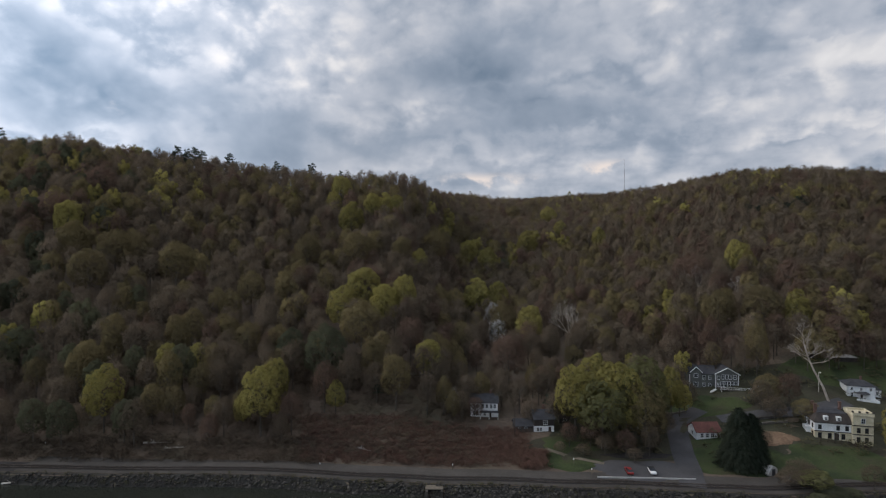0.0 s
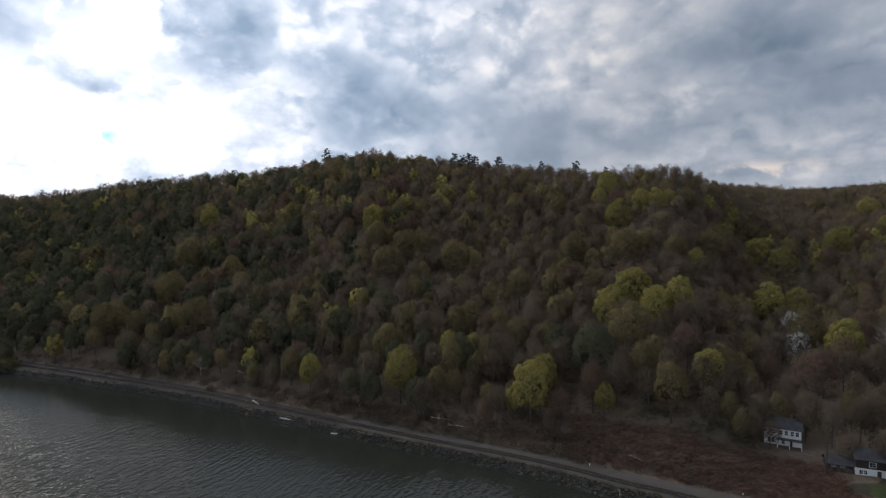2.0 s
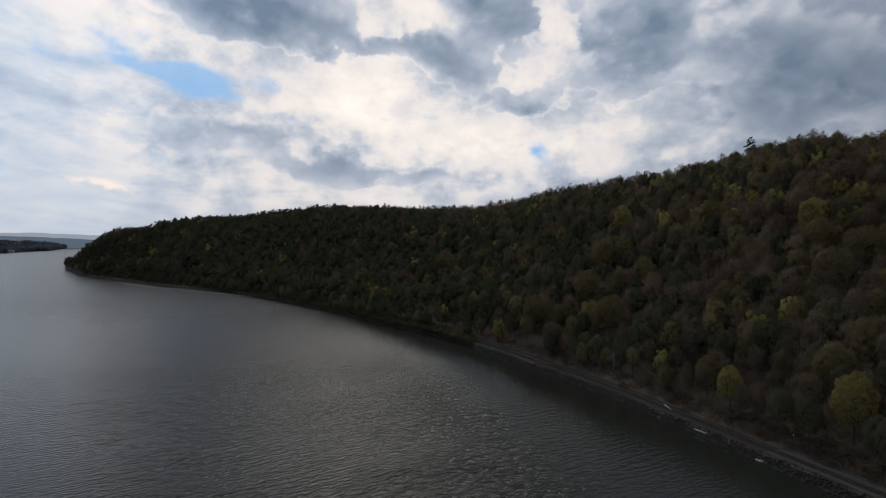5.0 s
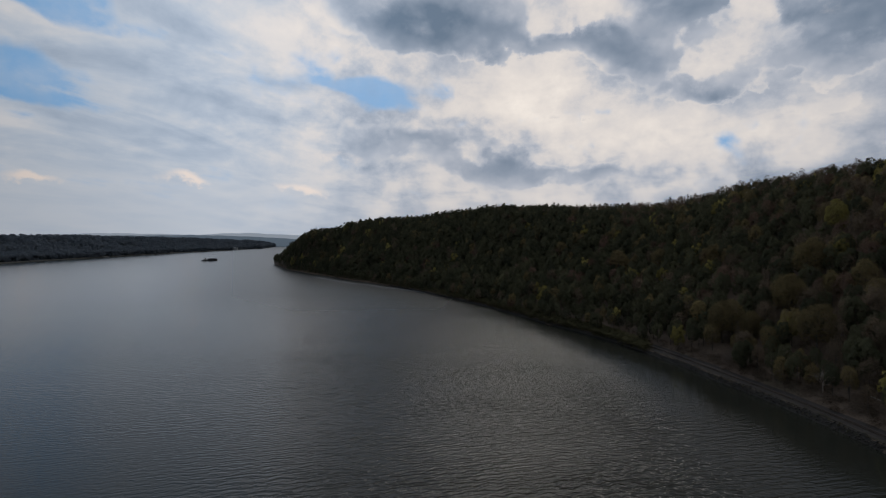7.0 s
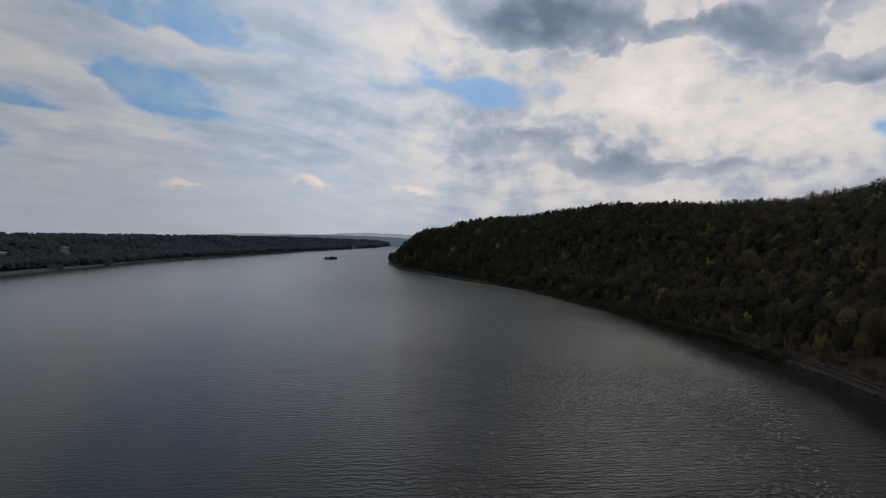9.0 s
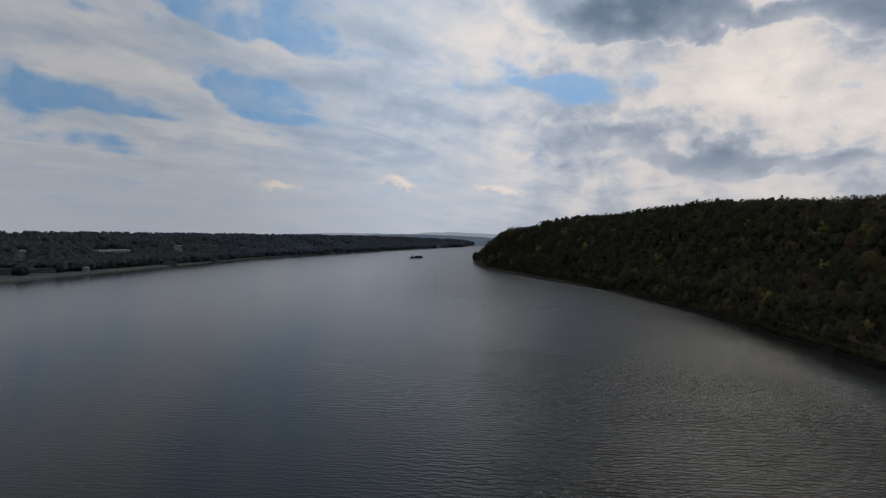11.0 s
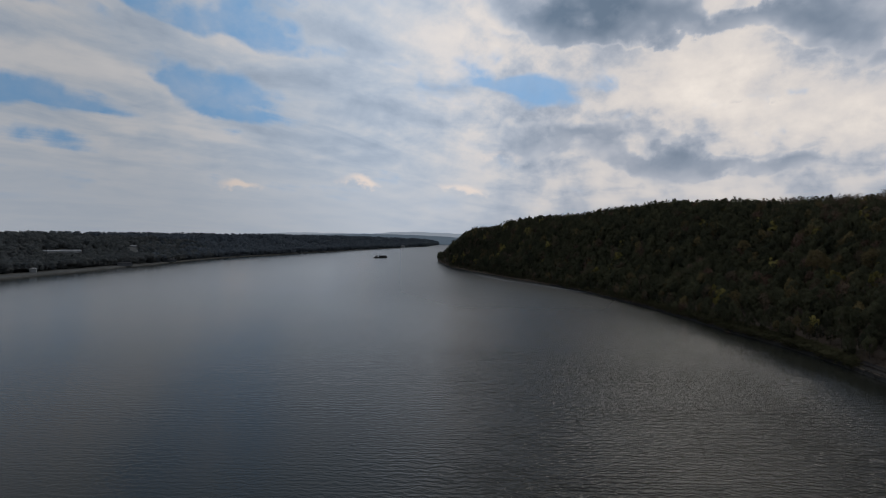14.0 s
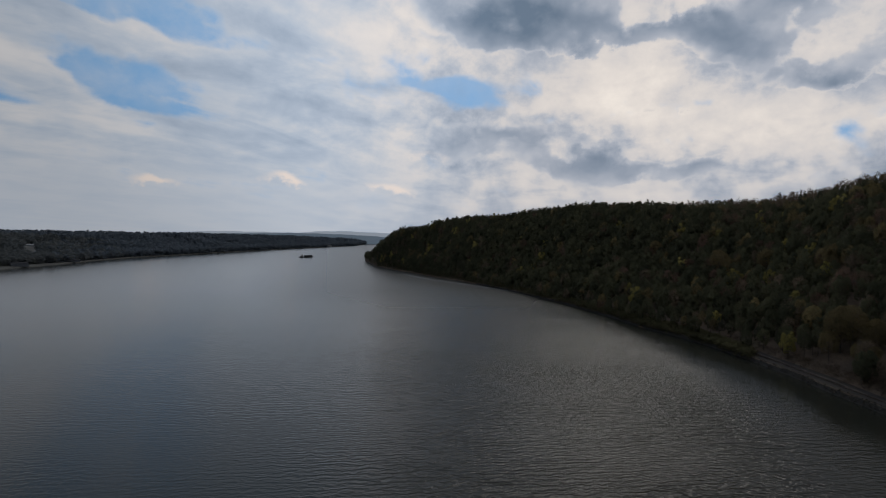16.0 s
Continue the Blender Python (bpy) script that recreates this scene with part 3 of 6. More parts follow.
def crown_cards(count, size, lobes, lobe=0.3, wild=0.12, fuzz=0.0, aspect=1.45):
    """Corner points of small leaf clumps that shingle the rounded lobes of a crown of about unit radius, and the way each one faces.
    lobe: radius of a lobe; fuzz: 0 for dense leaf, up to 1 for loose fine twigs."""
    q = np.arange(lobes) * 2.39996 + rng.uniform(0, 6.28)
    up = 1 - 1.62 * (np.arange(lobes) + 0.5) / lobes + rng.normal(size=lobes) * 0.06
    up = np.clip(up, -0.75, 1)
    flat = np.sqrt(1 - up * up)
    centres = np.stack([np.cos(q) * flat, np.sin(q) * flat, up], 1) * rng.uniform(0.82, 1.05, (lobes, 1)) * (1 - lobe)
    centres = np.concatenate([centres, [[0, 0, 0.0]]])
    radius = np.append(rng.uniform(0.8, 1.2, lobes) * lobe, 0.7)
    share = radius ** 2
    share[-1] *= 0.5
    if lobe < 0.25:
        radius[-1] = 0.62
    pick = rng.choice(lobes + 1, count * 3, p=share / share.sum())
    way = rng.normal(size=(count * 3, 3))
    out = centres[pick] / (np.linalg.norm(centres[pick], axis=1)[:, None] + 1e-6)
    way = way / np.linalg.norm(way, axis=1)[:, None] + 0.55 * out + np.array([0, 0, 0.25])
    way /= np.linalg.norm(way, axis=1)[:, None]
    at = centres[pick] + way * (radius[pick] * rng.uniform(0.9 - 0.35 * fuzz, 1.06 + 0.1 * fuzz, count * 3))[:, None]
    inside = np.zeros(len(at), int)
    for c, r in zip(centres, radius):
        inside += np.linalg.norm(at - c, axis=1) < r * (0.86 - 0.3 * fuzz)
    order = np.argsort(np.minimum(inside, 3) + rng.uniform(0, 0.5, len(at)), kind="stable")[:count]
    at, way = at[order], way[order]
    normal = way + wild * rng.normal(size=(count, 3)) * 2.0
    normal /= np.linalg.norm(normal, axis=1)[:, None]
    side = np.cross(normal, rng.normal(size=(count, 3)))
    side /= np.linalg.norm(side, axis=1)[:, None] + 1e-6
    over = np.cross(normal, side)
    scale = (size * rng.uniform(0.65, 1.3, count))[:, None]
    corners = np.stack([at + side * scale, at - side * scale * 0.5 + over * scale * 0.85, at - side * scale * 0.5 - over * scale * 0.85], 1)
    corners[:, :, 2] = at[:, None, 2] + (corners[:, :, 2] - at[:, None, 2]) / aspect
    dome = (at + np.array([0, 0, 0.25])) * np.array([1, 1, 1.15])
    dome = dome / np.linalg.norm(dome, axis=1)[:, None] * (0.8 + 0.3 * fuzz) + way * (0.5 - 0.25 * fuzz + (0.35 if lobe < 0.25 else 0)) + rng.normal(size=(count, 3)) * 0.06
    dome /= np.linalg.norm(dome, axis=1)[:, None]
    return corners.reshape(-1, 3), dome


def cone_cards(count, size, tiers=9):
    """Drooping boughs of a conifer of unit height and radius about 0.3."""
    t = rng.uniform(0, 1, count) ** 1.35
    tier = np.round(t * tiers) / tiers
    reach = (1 - tier) ** 0.6 * 0.31 * np.sqrt(rng.uniform(0.08, 1.0, count)) + 0.02
    turn = rng.uniform(0, 6.283, count)
    at = np.stack([np.cos(turn) * reach, np.sin(turn) * reach, 0.12 + tier * 0.86 - reach * 0.25], 1)
    way = np.stack([np.cos(turn), np.sin(turn), -0.35 + 0 * turn], 1)
    side = np.cross(way, (0, 0, 1.0))
    side = side / np.linalg.norm(side, axis=1)[:, None] + rng.normal(size=(count, 3)) * 0.25
    scale = (size * rng.uniform(0.6, 1.4, count))[:, None]
    dome = way * 0.8 + np.array([0, 0, 0.75]) + rng.normal(size=(count, 3)) * 0.15
    return np.stack([at + way * scale * 1.3, at + side * scale * 0.6 - way * scale * 0.5, at - side * scale * 0.6 - way * scale * 0.5], 1).reshape(-1, 3), dome / np.linalg.norm(dome, axis=1)[:, None]


def plate_cards(count, size, plates=17):
    """Flat tufted boughs of an old white pine of unit height, with gaps between them."""
    t = np.linspace(0.42, 0.97, plates)
    q = np.arange(plates) * 2.4 + rng.uniform(-0.6, 0.6, plates)
    out = (1.04 - t) ** 0.6 * 0.36 * rng.uniform(0.25, 0.8, plates)
    centre = np.stack([np.cos(q) * out, np.sin(q) * out, t + out * 0.15], 1)
    reach = (1.08 - t) ** 0.6 * rng.uniform(0.13, 0.2, plates)
    pick = rng.choice(plates, count, p=reach / reach.sum())
    off = rng.normal(size=(count, 3))
    off /= np.linalg.norm(off, axis=1)[:, None]
    at = centre[pick] + off * (reach[pick] * rng.uniform(0.2, 1, count) ** 0.5)[:, None] * np.array([1, 1, 0.34])
    side = rng.normal(size=(count, 3)) * np.array([1, 1, 0.5])
    side /= np.linalg.norm(side, axis=1)[:, None]
    up = np.cross(side, rng.normal(size=(count, 3)))
    scale = (size * rng.uniform(0.6, 1.4, count))[:, None]
    dome = off * 0.5 + np.array([0, 0, 0.8])
    return np.stack([at + side * scale, at - side * scale * 0.5 + up * scale * 0.5, at - side * scale * 0.5 - up * scale * 0.5], 1).reshape(-1, 3), dome / np.linalg.norm(dome, axis=1)[:, None]


def tri_mesh(name, corners, mat, tint=None, dome=None):
    mesh = mesh_of(name, corners, np.arange(len(corners)).reshape(-1, 3), mat)
    layer = mesh.attributes.new("tint", "FLOAT", "FACE")
    layer.data.foreach_set("value", np.asarray(tint if tint is not None else np.full(len(corners) // 3, 0.5), np.float32))
    layer = mesh.attributes.new("dome", "FLOAT_VECTOR", "FACE")
    layer.data.foreach_set("vector", np.asarray(dome, np.float32).ravel())
    return mesh


def limb(bm, a, b, r0, r1, sides=6):
    """A tapered piece of trunk or branch."""
    a, b = Vector(a), Vector(b)
    turn = (b - a).to_track_quat("Z", "Y").to_matrix()
    rings_ = []
    for p, r in ((a, r0), (b, r1)):
        rings_.append([bm.verts.new(p + turn @ Vector((math.cos(q) * r, math.sin(q) * r, 0))) for q in np.arange(sides) * 2 * math.pi / sides])
    for q in range(sides):
        bm.faces.new((rings_[0][q], rings_[0][(q + 1) % sides], rings_[1][(q + 1) % sides], rings_[1][q]))


def grow(bm, at, way, length, radius, depth, spread=0.55, kids=3):
    """Branches that fork."""
    end = at + way * length
    limb(bm, at, end, radius, radius * 0.65, 5 if depth > 1 else 3)
    if depth == 0:
        return
    for _ in range(kids):
        turn = Vector((random.uniform(-1, 1), random.uniform(-1, 1), random.uniform(-0.25, 0.75)))
        grow(bm, at + way * length * random.uniform(0.6, 1.0), (way + turn * spread * 1.3).normalized(), length * random.uniform(0.58, 0.8), radius * 0.55, depth - 1, spread, kids)


TREE_LABEL = {
    "yellow": "maple in bright yellow-green spring leaf on the wooded slope", "olive": "olive-brown budding tree on the wooded slope",
    "green": "dense young green tree on the lower slope", "white": "small white blossoming tree in the wood",
    "leafy": "broad tree in fresh olive-green leaf beside the lot",
    "bare": "leafless grey-brown tree with fine twigs", "red": "reddish-brown budding tree with fine twigs",
    "pine": "dark green pine standing above the bare wood", "spruce": "tall dense dark green spruce beside the shed",
}
# size of the lobes, and how twiggy the crown is
FORM = {"yellow": (0.21, 0.15), "olive": (0.40, 0.5), "green": (0.32, 0.2), "leafy": (0.25, 0.25), "white": (0.3, 0.4), "bare": (0.52, 0.9), "red": (0.50, 0.8)}


def tree_model(kind, count, lobes, size):
    """A tree 18 m high with a crown 11 m wide, at the origin."""
    ob = thing({"pine": "pine_tree", "spruce": "spruce_tree"}.get(kind, "tree"), Matrix(), TREE_LABEL[kind], "tree", "trees of the hillside wood")
    bm = bmesh.new()
    if kind in ("pine", "spruce"):
        limb(bm, (0, 0, -1), (0, 0, 17), 0.3, 0.05)
        corners, dome = cone_cards(count, 0.06, 22) if kind == "spruce" else plate_cards(count, 0.04)
        corners = corners * np.array([18.3, 18.3, 18.0])
    else:
        limb(bm, (0, 0, -1.5), (0.2, 0.1, 6), 0.3, 0.22)
        limb(bm, (0.2, 0.1, 6), (0, 0, 14), 0.22, 0.06)
        for _ in range(9):
            q, low = random.uniform(0, 6.28), random.uniform(5, 11)
            limb(bm, (0.1, 0, low), (math.cos(q) * 3.8, math.sin(q) * 3.8, low + random.uniform(2, 4.5)), 0.12, 0.03, 4)
        corners, dome = crown_cards(count, size / 5.5, lobes, *FORM[kind][:1], fuzz=FORM[kind][1])
        corners = corners * np.array([6.3, 6.3, 8.4]) + np.array([0, 0, 10.4])
    part("trunk", bm, bark, ob)
    crown = new("crown", tri_mesh("crown", corners, LEAF[kind], None, dome))
    crown.parent = ob
    return ob


MODELS = {}
DETAIL = {"pine": (750, 0, 0), "spruce": (3200, 0, 0), "white": (800, 18, 0.4), "yellow": (2600, 48, 0.42), "green": (1900, 24, 0.5), "leafy": (2600, 40, 0.42), "olive": (1900, 20, 0.5), "bare": (1500, 14, 0.6), "red": (1500, 14, 0.6)}


def plant(kind, a, d, height, width):
    """A tree of its own at a bearing and distance; alike trees share their meshes."""
    width = min(width, 17.0)
    m = Matrix.Translation(spot_at(a, d)) @ Matrix.Rotation(random.uniform(0, 6.28), 4, "Z") @ Matrix.Diagonal((width / 11, width / 11, height / 18, 1))
    models = MODELS.setdefault(kind, [])
    if len(models) < 4:
        models.append(tree_model(kind, *DETAIL[kind]))
        models[-1].matrix_world = m
        return models[-1]
    ob = random.choice(models)
    return copy_unscaled(ob, m)


def copy_unscaled(ob, m):
    """A copy whose size comes from m alone."""
    made = copy_thing(ob, Matrix())
    made.matrix_basis = m
    return made


PLANTED = []
PALE = ((-12.9, 280), (-13.0, 266), (-25.2, 355), (-28.3, 330), (-32.9, 262), (-32.6, 250), (-5.6, 263), (-5.5, 252), (-5.0, 292))     # clearings round the pale sycamores


def plant_later(*p):
    PLANTED.append(p)


# kind, bearing, distance, height, crown width of the trees that stand out
plant_later("yellow", 31.8, 217, 21.4, 14.4)
plant_later("yellow", 18.4, 194, 23.0, 15.6)
plant_later("olive", 32.9, 249, 17.4, 11.4)
plant_later("olive", 28.0, 215, 13.1, 8.3)
plant_later("olive", 26.2, 211, 13.1, 8.2)
plant_later("yellow", 8.2, 270, 24.0, 20.3)
plant_later("yellow", 10.5, 256, 22.3, 15.0)
plant_later("yellow", 6.1, 253, 22.3, 15.0)
plant_later("yellow", 4.1, 261, 21.1, 14.1)
plant_later("olive", 8.5, 236, 24.0, 17.8)
plant_later("olive", 0.3, 290, 17.3, 11.3)
plant_later("yellow", -3.6, 327, 24.0, 19.5)
plant_later("yellow", -5.7, 327, 23.4, 15.9)
plant_later("yellow", -9.0, 272, 22.4, 15.1)
plant_later("olive", -6.3, 282, 21.7, 14.6)
plant_later("white", -5.2, 303, 17.5, 9.8)
plant_later("white", -5.7, 274, 16.0, 9.5)
plant_later("yellow", -2.6, 438, 24.0, 18.0)
plant_later("yellow", 2.5, 320, 18.4, 12.2)
plant_later("olive", 4.3, 316, 18.1, 11.9)
plant_later("olive", 1.0, 363, 24.0, 19.7)
plant_later("olive", -1.8, 466, 24.0, 22.7)
plant_later("yellow", -4.6, 426, 24.0, 18.4)
plant_later("yellow", -8.7, 485, 24.0, 23.4)
plant_later("yellow", -28.3, 373, 24.0, 17.8)
plant_later("yellow", -15.9, 508, 22.0, 14.8)
plant_later("yellow", -30.1, 432, 14.1, 8.9)
plant_later("yellow", 34.4, 366, 24.0, 16.3)
plant_later("olive", 34.0, 343, 22.8, 15.4)
plant_later("olive", 29.1, 332, 21.1, 14.1)
plant_later("olive", 26.0, 313, 24.0, 18.3)
plant_later("olive", 30.9, 331, 24.0, 18.5)
plant_later("olive", 33.0, 314, 24.0, 17.1)
plant_later("olive", 19.3, 286, 19.8, 13.2)
plant_later("olive", 17.2, 321, 15.5, 10.0)
plant_later("yellow", 10.5, 414, 24.0, 17.7)
plant_later("yellow", 11.3, 398, 19.1, 12.7)
plant_later("yellow", 9.5, 361, 24.0, 19.3)
plant_later("yellow", 7.3, 379, 21.3, 14.3)
plant_later("yellow", 6.0, 383, 18.7, 12.4)
plant_later("yellow", 4.9, 380, 18.6, 12.3)
plant_later("olive", 8.8, 318, 24.0, 17.0)
plant_later("olive", 13.9, 321, 22.5, 15.2)
plant_later("olive", 22.1, 406, 18.5, 12.2)
plant_later("olive", -7.3, 665, 24.0, 28.6)
plant_later("yellow", -10.9, 644, 24.0, 31.5)
plant_later("yellow", -12.0, 546, 21.5, 14.5)
plant_later("olive", -26.7, 293, 23.1, 15.6)
plant_later("olive", -29.9, 258, 21.0, 9.0)
plant_later("olive", -30.3, 295, 24.0, 19.3)
plant_later("yellow", -32.9, 302, 20.6, 13.7)
plant_later("olive", -34.1, 312, 17.1, 11.2)
plant_later("yellow", -37.3, 312, 14.7, 9.4)
plant_later("green", 12.2, 217, 23.7, 16.1)
plant_later("green", 15.5, 230, 18.3, 12.0)
plant_later("red", 7.3, 279, 20.2, 13.5)
plant_later("red", 14.1, 292, 18.6, 12.3)
plant_later("red", -6.9, 230, 22.1, 14.9)
plant_later("red", -19.1, 422, 19.5, 13.0)
plant_later("red", -23.8, 374, 22.1, 14.9)
plant_later("red", -25.2, 360, 23.0, 15.5)
plant_later("red", -32.5, 339, 22.9, 15.5)
plant_later("olive", -33.5, 346, 18.9, 12.5)
plant_later("olive", -20.7, 289, 13.9, 8.8)
plant_later("red", 32.0, 415, 24.0, 19.1)
plant_later("red", 35.4, 378, 24.0, 16.7)
plant_later("olive", 15.3, 387, 18.4, 12.2)
plant_later("olive", 19.6, 390, 18.2, 12.0)
plant_later("yellow", 40.9, 237, 16.6, 10.8)
plant_later("olive", 42.7, 250, 15.5, 10.0)
plant_later("olive", 33.0, 255, 14.7, 9.4)
plant_later("olive", 57.8, 350, 22.1, 14.9)
plant_later("olive", 53.3, 355, 24.0, 17.6)
plant_later("olive", 51.8, 387, 24.0, 17.7)
plant_later("olive", 48.1, 356, 20.3, 13.6)
plant_later("olive", 47.2, 341, 17.5, 11.5)
plant_later("yellow", 42.5, 412, 18.6, 12.3)
plant_later("olive", 44.5, 414, 18.5, 12.2)
plant_later("olive", 40.7, 388, 17.9, 11.7)
plant_later("yellow", 34.6, 373, 20.4, 13.6)
plant_later("yellow", 50.0, 431, 23.8, 16.1)
plant_later("olive", 34.1, 345, 21.5, 14.5)
plant_later("olive", 51.4, 317, 24.0, 17.5)
plant_later("olive", 56.3, 351, 13.5, 8.5)
plant_later("olive", 58.6, 352, 22.1, 14.9)
plant_later("olive", 53.4, 360, 22.8, 15.4)
plant_later("olive", 56.3, 344, 16.8, 11.0)
plant_later("olive", 51.7, 390, 24.0, 16.7)
plant_later("olive", 42.3, 410, 19.7, 13.1)
plant_later("olive", 59.4, 347, 14.3, 9.1)
plant_later("olive", 67.7, 539, 24.0, 16.3)
plant_later("olive", 64.0, 517, 20.0, 13.3)
plant_later("olive", 73.2, 626, 20.0, 13.4)
plant_later("olive", 50.5, 440, 21.1, 14.2)
plant_later("yellow", -13.6, 192, 23.5, 15.5)
plant_later("yellow", -15.4, 199, 26.2, 14.5)
plant_later("yellow", -17.9, 193, 26.8, 16.5)
plant_later("leafy", -20.2, 200, 26.0, 16.5)
plant_later("leafy", -16.3, 187, 21.3, 16.4)
plant_later("yellow", -22.7, 215, 19.3, 9.5)
plant_later("olive", -20.4, 192, 20.0, 13.5)
plant_later("yellow", -40.2, 215, 20.7, 12.1)


def covered(x, y):
    """Where no forest stands: the village, its road and lawns, and the shrub bank."""
    a, d = np.degrees(np.arctan2(-x, y)), np.hypot(x, y)
    village = (a < -3) & (a > -11.5) & (d < 207)
    lot = (a <= -11.5) & (d < 172 + np.interp(a, [-60, -45, -36, -30, -22, -17, -12], [70, 110, 108, 84, 64, 18, 12]))
    bank = (a > -4) & (a < 14) & (d < shore(a) + 42)
    near = np.zeros(len(x), bool)
    for kind, pa, pd, ph, pw in PLANTED + [("bare", *p, 0, 13.0) for p in PALE]:
        for back, reach in ((0.0, 0.45), (pw * 0.5, 0.3)):
            near |= np.hypot(x + (pd - back) * math.sin(radians(pa)), y - (pd - back) * math.cos(radians(pa))) < pw * reach
    return village | lot | bank | near


STEP = 8.3
gx, gy = np.meshgrid(np.arange(-1560, 620, STEP), np.arange(-330, 960, STEP))
gx, gy = (g.ravel() + rng.uniform(-0.42, 0.42, g.size) * STEP for g in (gx, gy))
ga, gd = np.degrees(np.arctan2(-gx, gy)), np.hypot(gx, gy)
u_all = (gd - shore(ga) - bench(ga)) / (crest_at(ga) - shore(ga) - bench(ga))
keep = (ga > -46) & (ga < 102.4) & (u_all > np.interp(ga, [63, 69], [0.02, 0.002])) & (gd < crest_at(ga) + 28) & ~covered(gx, gy)
keep &= (u_all > 0.12) | (gd > shore(ga) + bench(ga) + np.interp(ga, [63, 69], [3, 0]))
gx, gy, ga, gd, u_all = gx[keep], gy[keep], ga[keep], gd[keep], u_all[keep]
gz = ground(gx, gy)
patchy = np.sin(gx * 0.021 + gy * 0.013 + 1.0) + np.sin(gx * -0.011 + gy * 0.027 + 2.2) + np.sin(gx * 0.05 + gy * -0.043) * 0.6
roll = rng.uniform(0, 1, len(gx)) + patchy * 0.06 + np.interp(ga, [25, 40, 65], [-0.10, 0.0, 0.30])
species = np.where(roll < 0.53, 0, np.where(roll < 0.67, 1, np.where(roll < 0.91, 2, np.where(roll < 0.985, 3, 4))))
species = np.where(rng.uniform(0, 1, len(ga)) < np.interp(ga, [24, 40, 56, 70], [0, 0.25, 0.5, 0.8]), 4, species)
on_ridge = (u_all > 0.93) & (ga > -46) & (ga < 72)
species = np.where(on_ridge & (rng.uniform(0, 1, len(ga)) < 0.8), 0, species)
KINDS = ("bare", "red", "olive", "yellow", "green")
tall = rng.uniform(14, 21, len(gx)) * np.where(u_all < 0.1, 0.75, 1)
wide = tall * rng.uniform(0.40, 0.58, len(gx))
wide = wide * np.interp(gd, [500, 800], [1.0, 1.35])
wide = np.where(on_ridge, wide * 0.72, wide)
LODS = ((0, 262, 900, 0.74, 15), (262, 400, 500, 0.92, 13), (400, 600, 260, 1.2, 11), (600, 9999, 150, 1.4, 9))
singles = set(np.argsort(gd + (np.abs(ga - 15) > 32) * 900)[:170])
for t in sorted(singles):
    plant(KINDS[species[t]], float(ga[t]), float(gd[t]), float(tall[t]), float(wide[t]))
for kind, a, d, h, w in PLANTED:
    plant(kind, a, d, h * 1.05, w * (0.82 if kind == "yellow" and h < 26 else 0.95))
for kind_i, kind in enumerate(KINDS):
    soup, tints, domes = [], [], []
    for near, far, count, size, lobes in LODS:
        these = [t for t in np.nonzero((species == kind_i) & (gd >= near) & (gd < far))[0] if t not in singles]
        models = [crown_cards(count, size / 5.5, lobes, FORM[kind][0], fuzz=FORM[kind][1]) for _ in range(7)]
        for t in these:
            c, s = math.cos(q := rng.uniform(0, 6.28)), math.sin(q)
            r = wide[t] * 0.57
            m, dome = models[rng.integers(7)]
            base = tall[t] - wide[t] * 0.88 - (1.5 if gd[t] > 500 else 0)
            pts = np.stack([(m[:, 0] * c - m[:, 1] * s) * r + gx[t], (m[:, 0] * s + m[:, 1] * c) * r + gy[t], m[:, 2] * r * 1.72 + gz[t] + base], 1)
            soup.append(pts)
            domes.append(np.stack([dome[:, 0] * c - dome[:, 1] * s, dome[:, 0] * s + dome[:, 1] * c, dome[:, 2]], 1))
            tints.append(np.full(len(pts) // 3, np.clip(rng.normal(0.48, 0.22), 0, 1)))
    ob = new("forest", tri_mesh("forest", np.concatenate(soup), LEAF[kind], np.concatenate(tints), np.concatenate(domes)))
    tagged(ob, {"bare": "leafless grey-brown woodland covering the hillside", "red": "reddish budding trees in the hillside wood", "olive": "olive budding trees in the hillside wood",
                "yellow": "yellow-green spring trees in the hillside wood", "green": "young green trees in the hillside wood"}[kind], "forest", kind="stuff")
# a thicket of young trees along the ridge
soup, tints, domes = [], [], []
young = [crown_cards(60, 0.24, 12, 0.45) for _ in range(5)]
for a in np.arange(-45, 101, 0.55):
    for back in (-12, 2, 16, 30):
        d = float(crest_at(a)) + back + rng.uniform(-5, 5)
        p, r = spot_at(a + rng.uniform(-0.2, 0.2), d), rng.uniform(4, 6) * (1.3 if d > 700 else 1)
        m, dome = young[rng.integers(5)]
        soup.append(m * np.array([r, r, r * 1.1]) + np.array([p.x, p.y, p.z + 2.6]))
        tints.append(np.full(60, rng.uniform(0.2, 0.6)))
        domes.append(dome)
LEAF["thicket"] = leaf_material("ridge_twigs", (0.075, 0.062, 0.048), (0.150, 0.122, 0.092), 0.4, 4.0, 0.52, 0.3)
tagged(new("ridge_thicket", tri_mesh("ridge_thicket", np.concatenate(soup), LEAF["thicket"], np.concatenate(tints), np.concatenate(domes))), "low brown thicket along the wooded ridge", "thicket", kind="stuff")
# trunks of the wood
bm_v, bm_f = [], []
for t in (t for t in np.nonzero((gd < 420) | ((u_all > 0.93) & (gd < 900)))[0] if t not in singles):
    p = np.array([gx[t], gy[t], gz[t]])
    h = tall[t] - wide[t] * 0.45
    n0 = len(bm_v)
    for zc, rr in ((-1.0, 0.26), (h, 0.12)):
        for q in (0.0, 2.09, 4.19):
            bm_v.append((p[0] + math.cos(q) * rr, p[1] + math.sin(q) * rr, p[2] + zc))
    bm_f += [(n0, n0 + 1, n0 + 4, n0 + 3), (n0 + 1, n0 + 2, n0 + 5, n0 + 4), (n0 + 2, n0, n0 + 3, n0 + 5)]
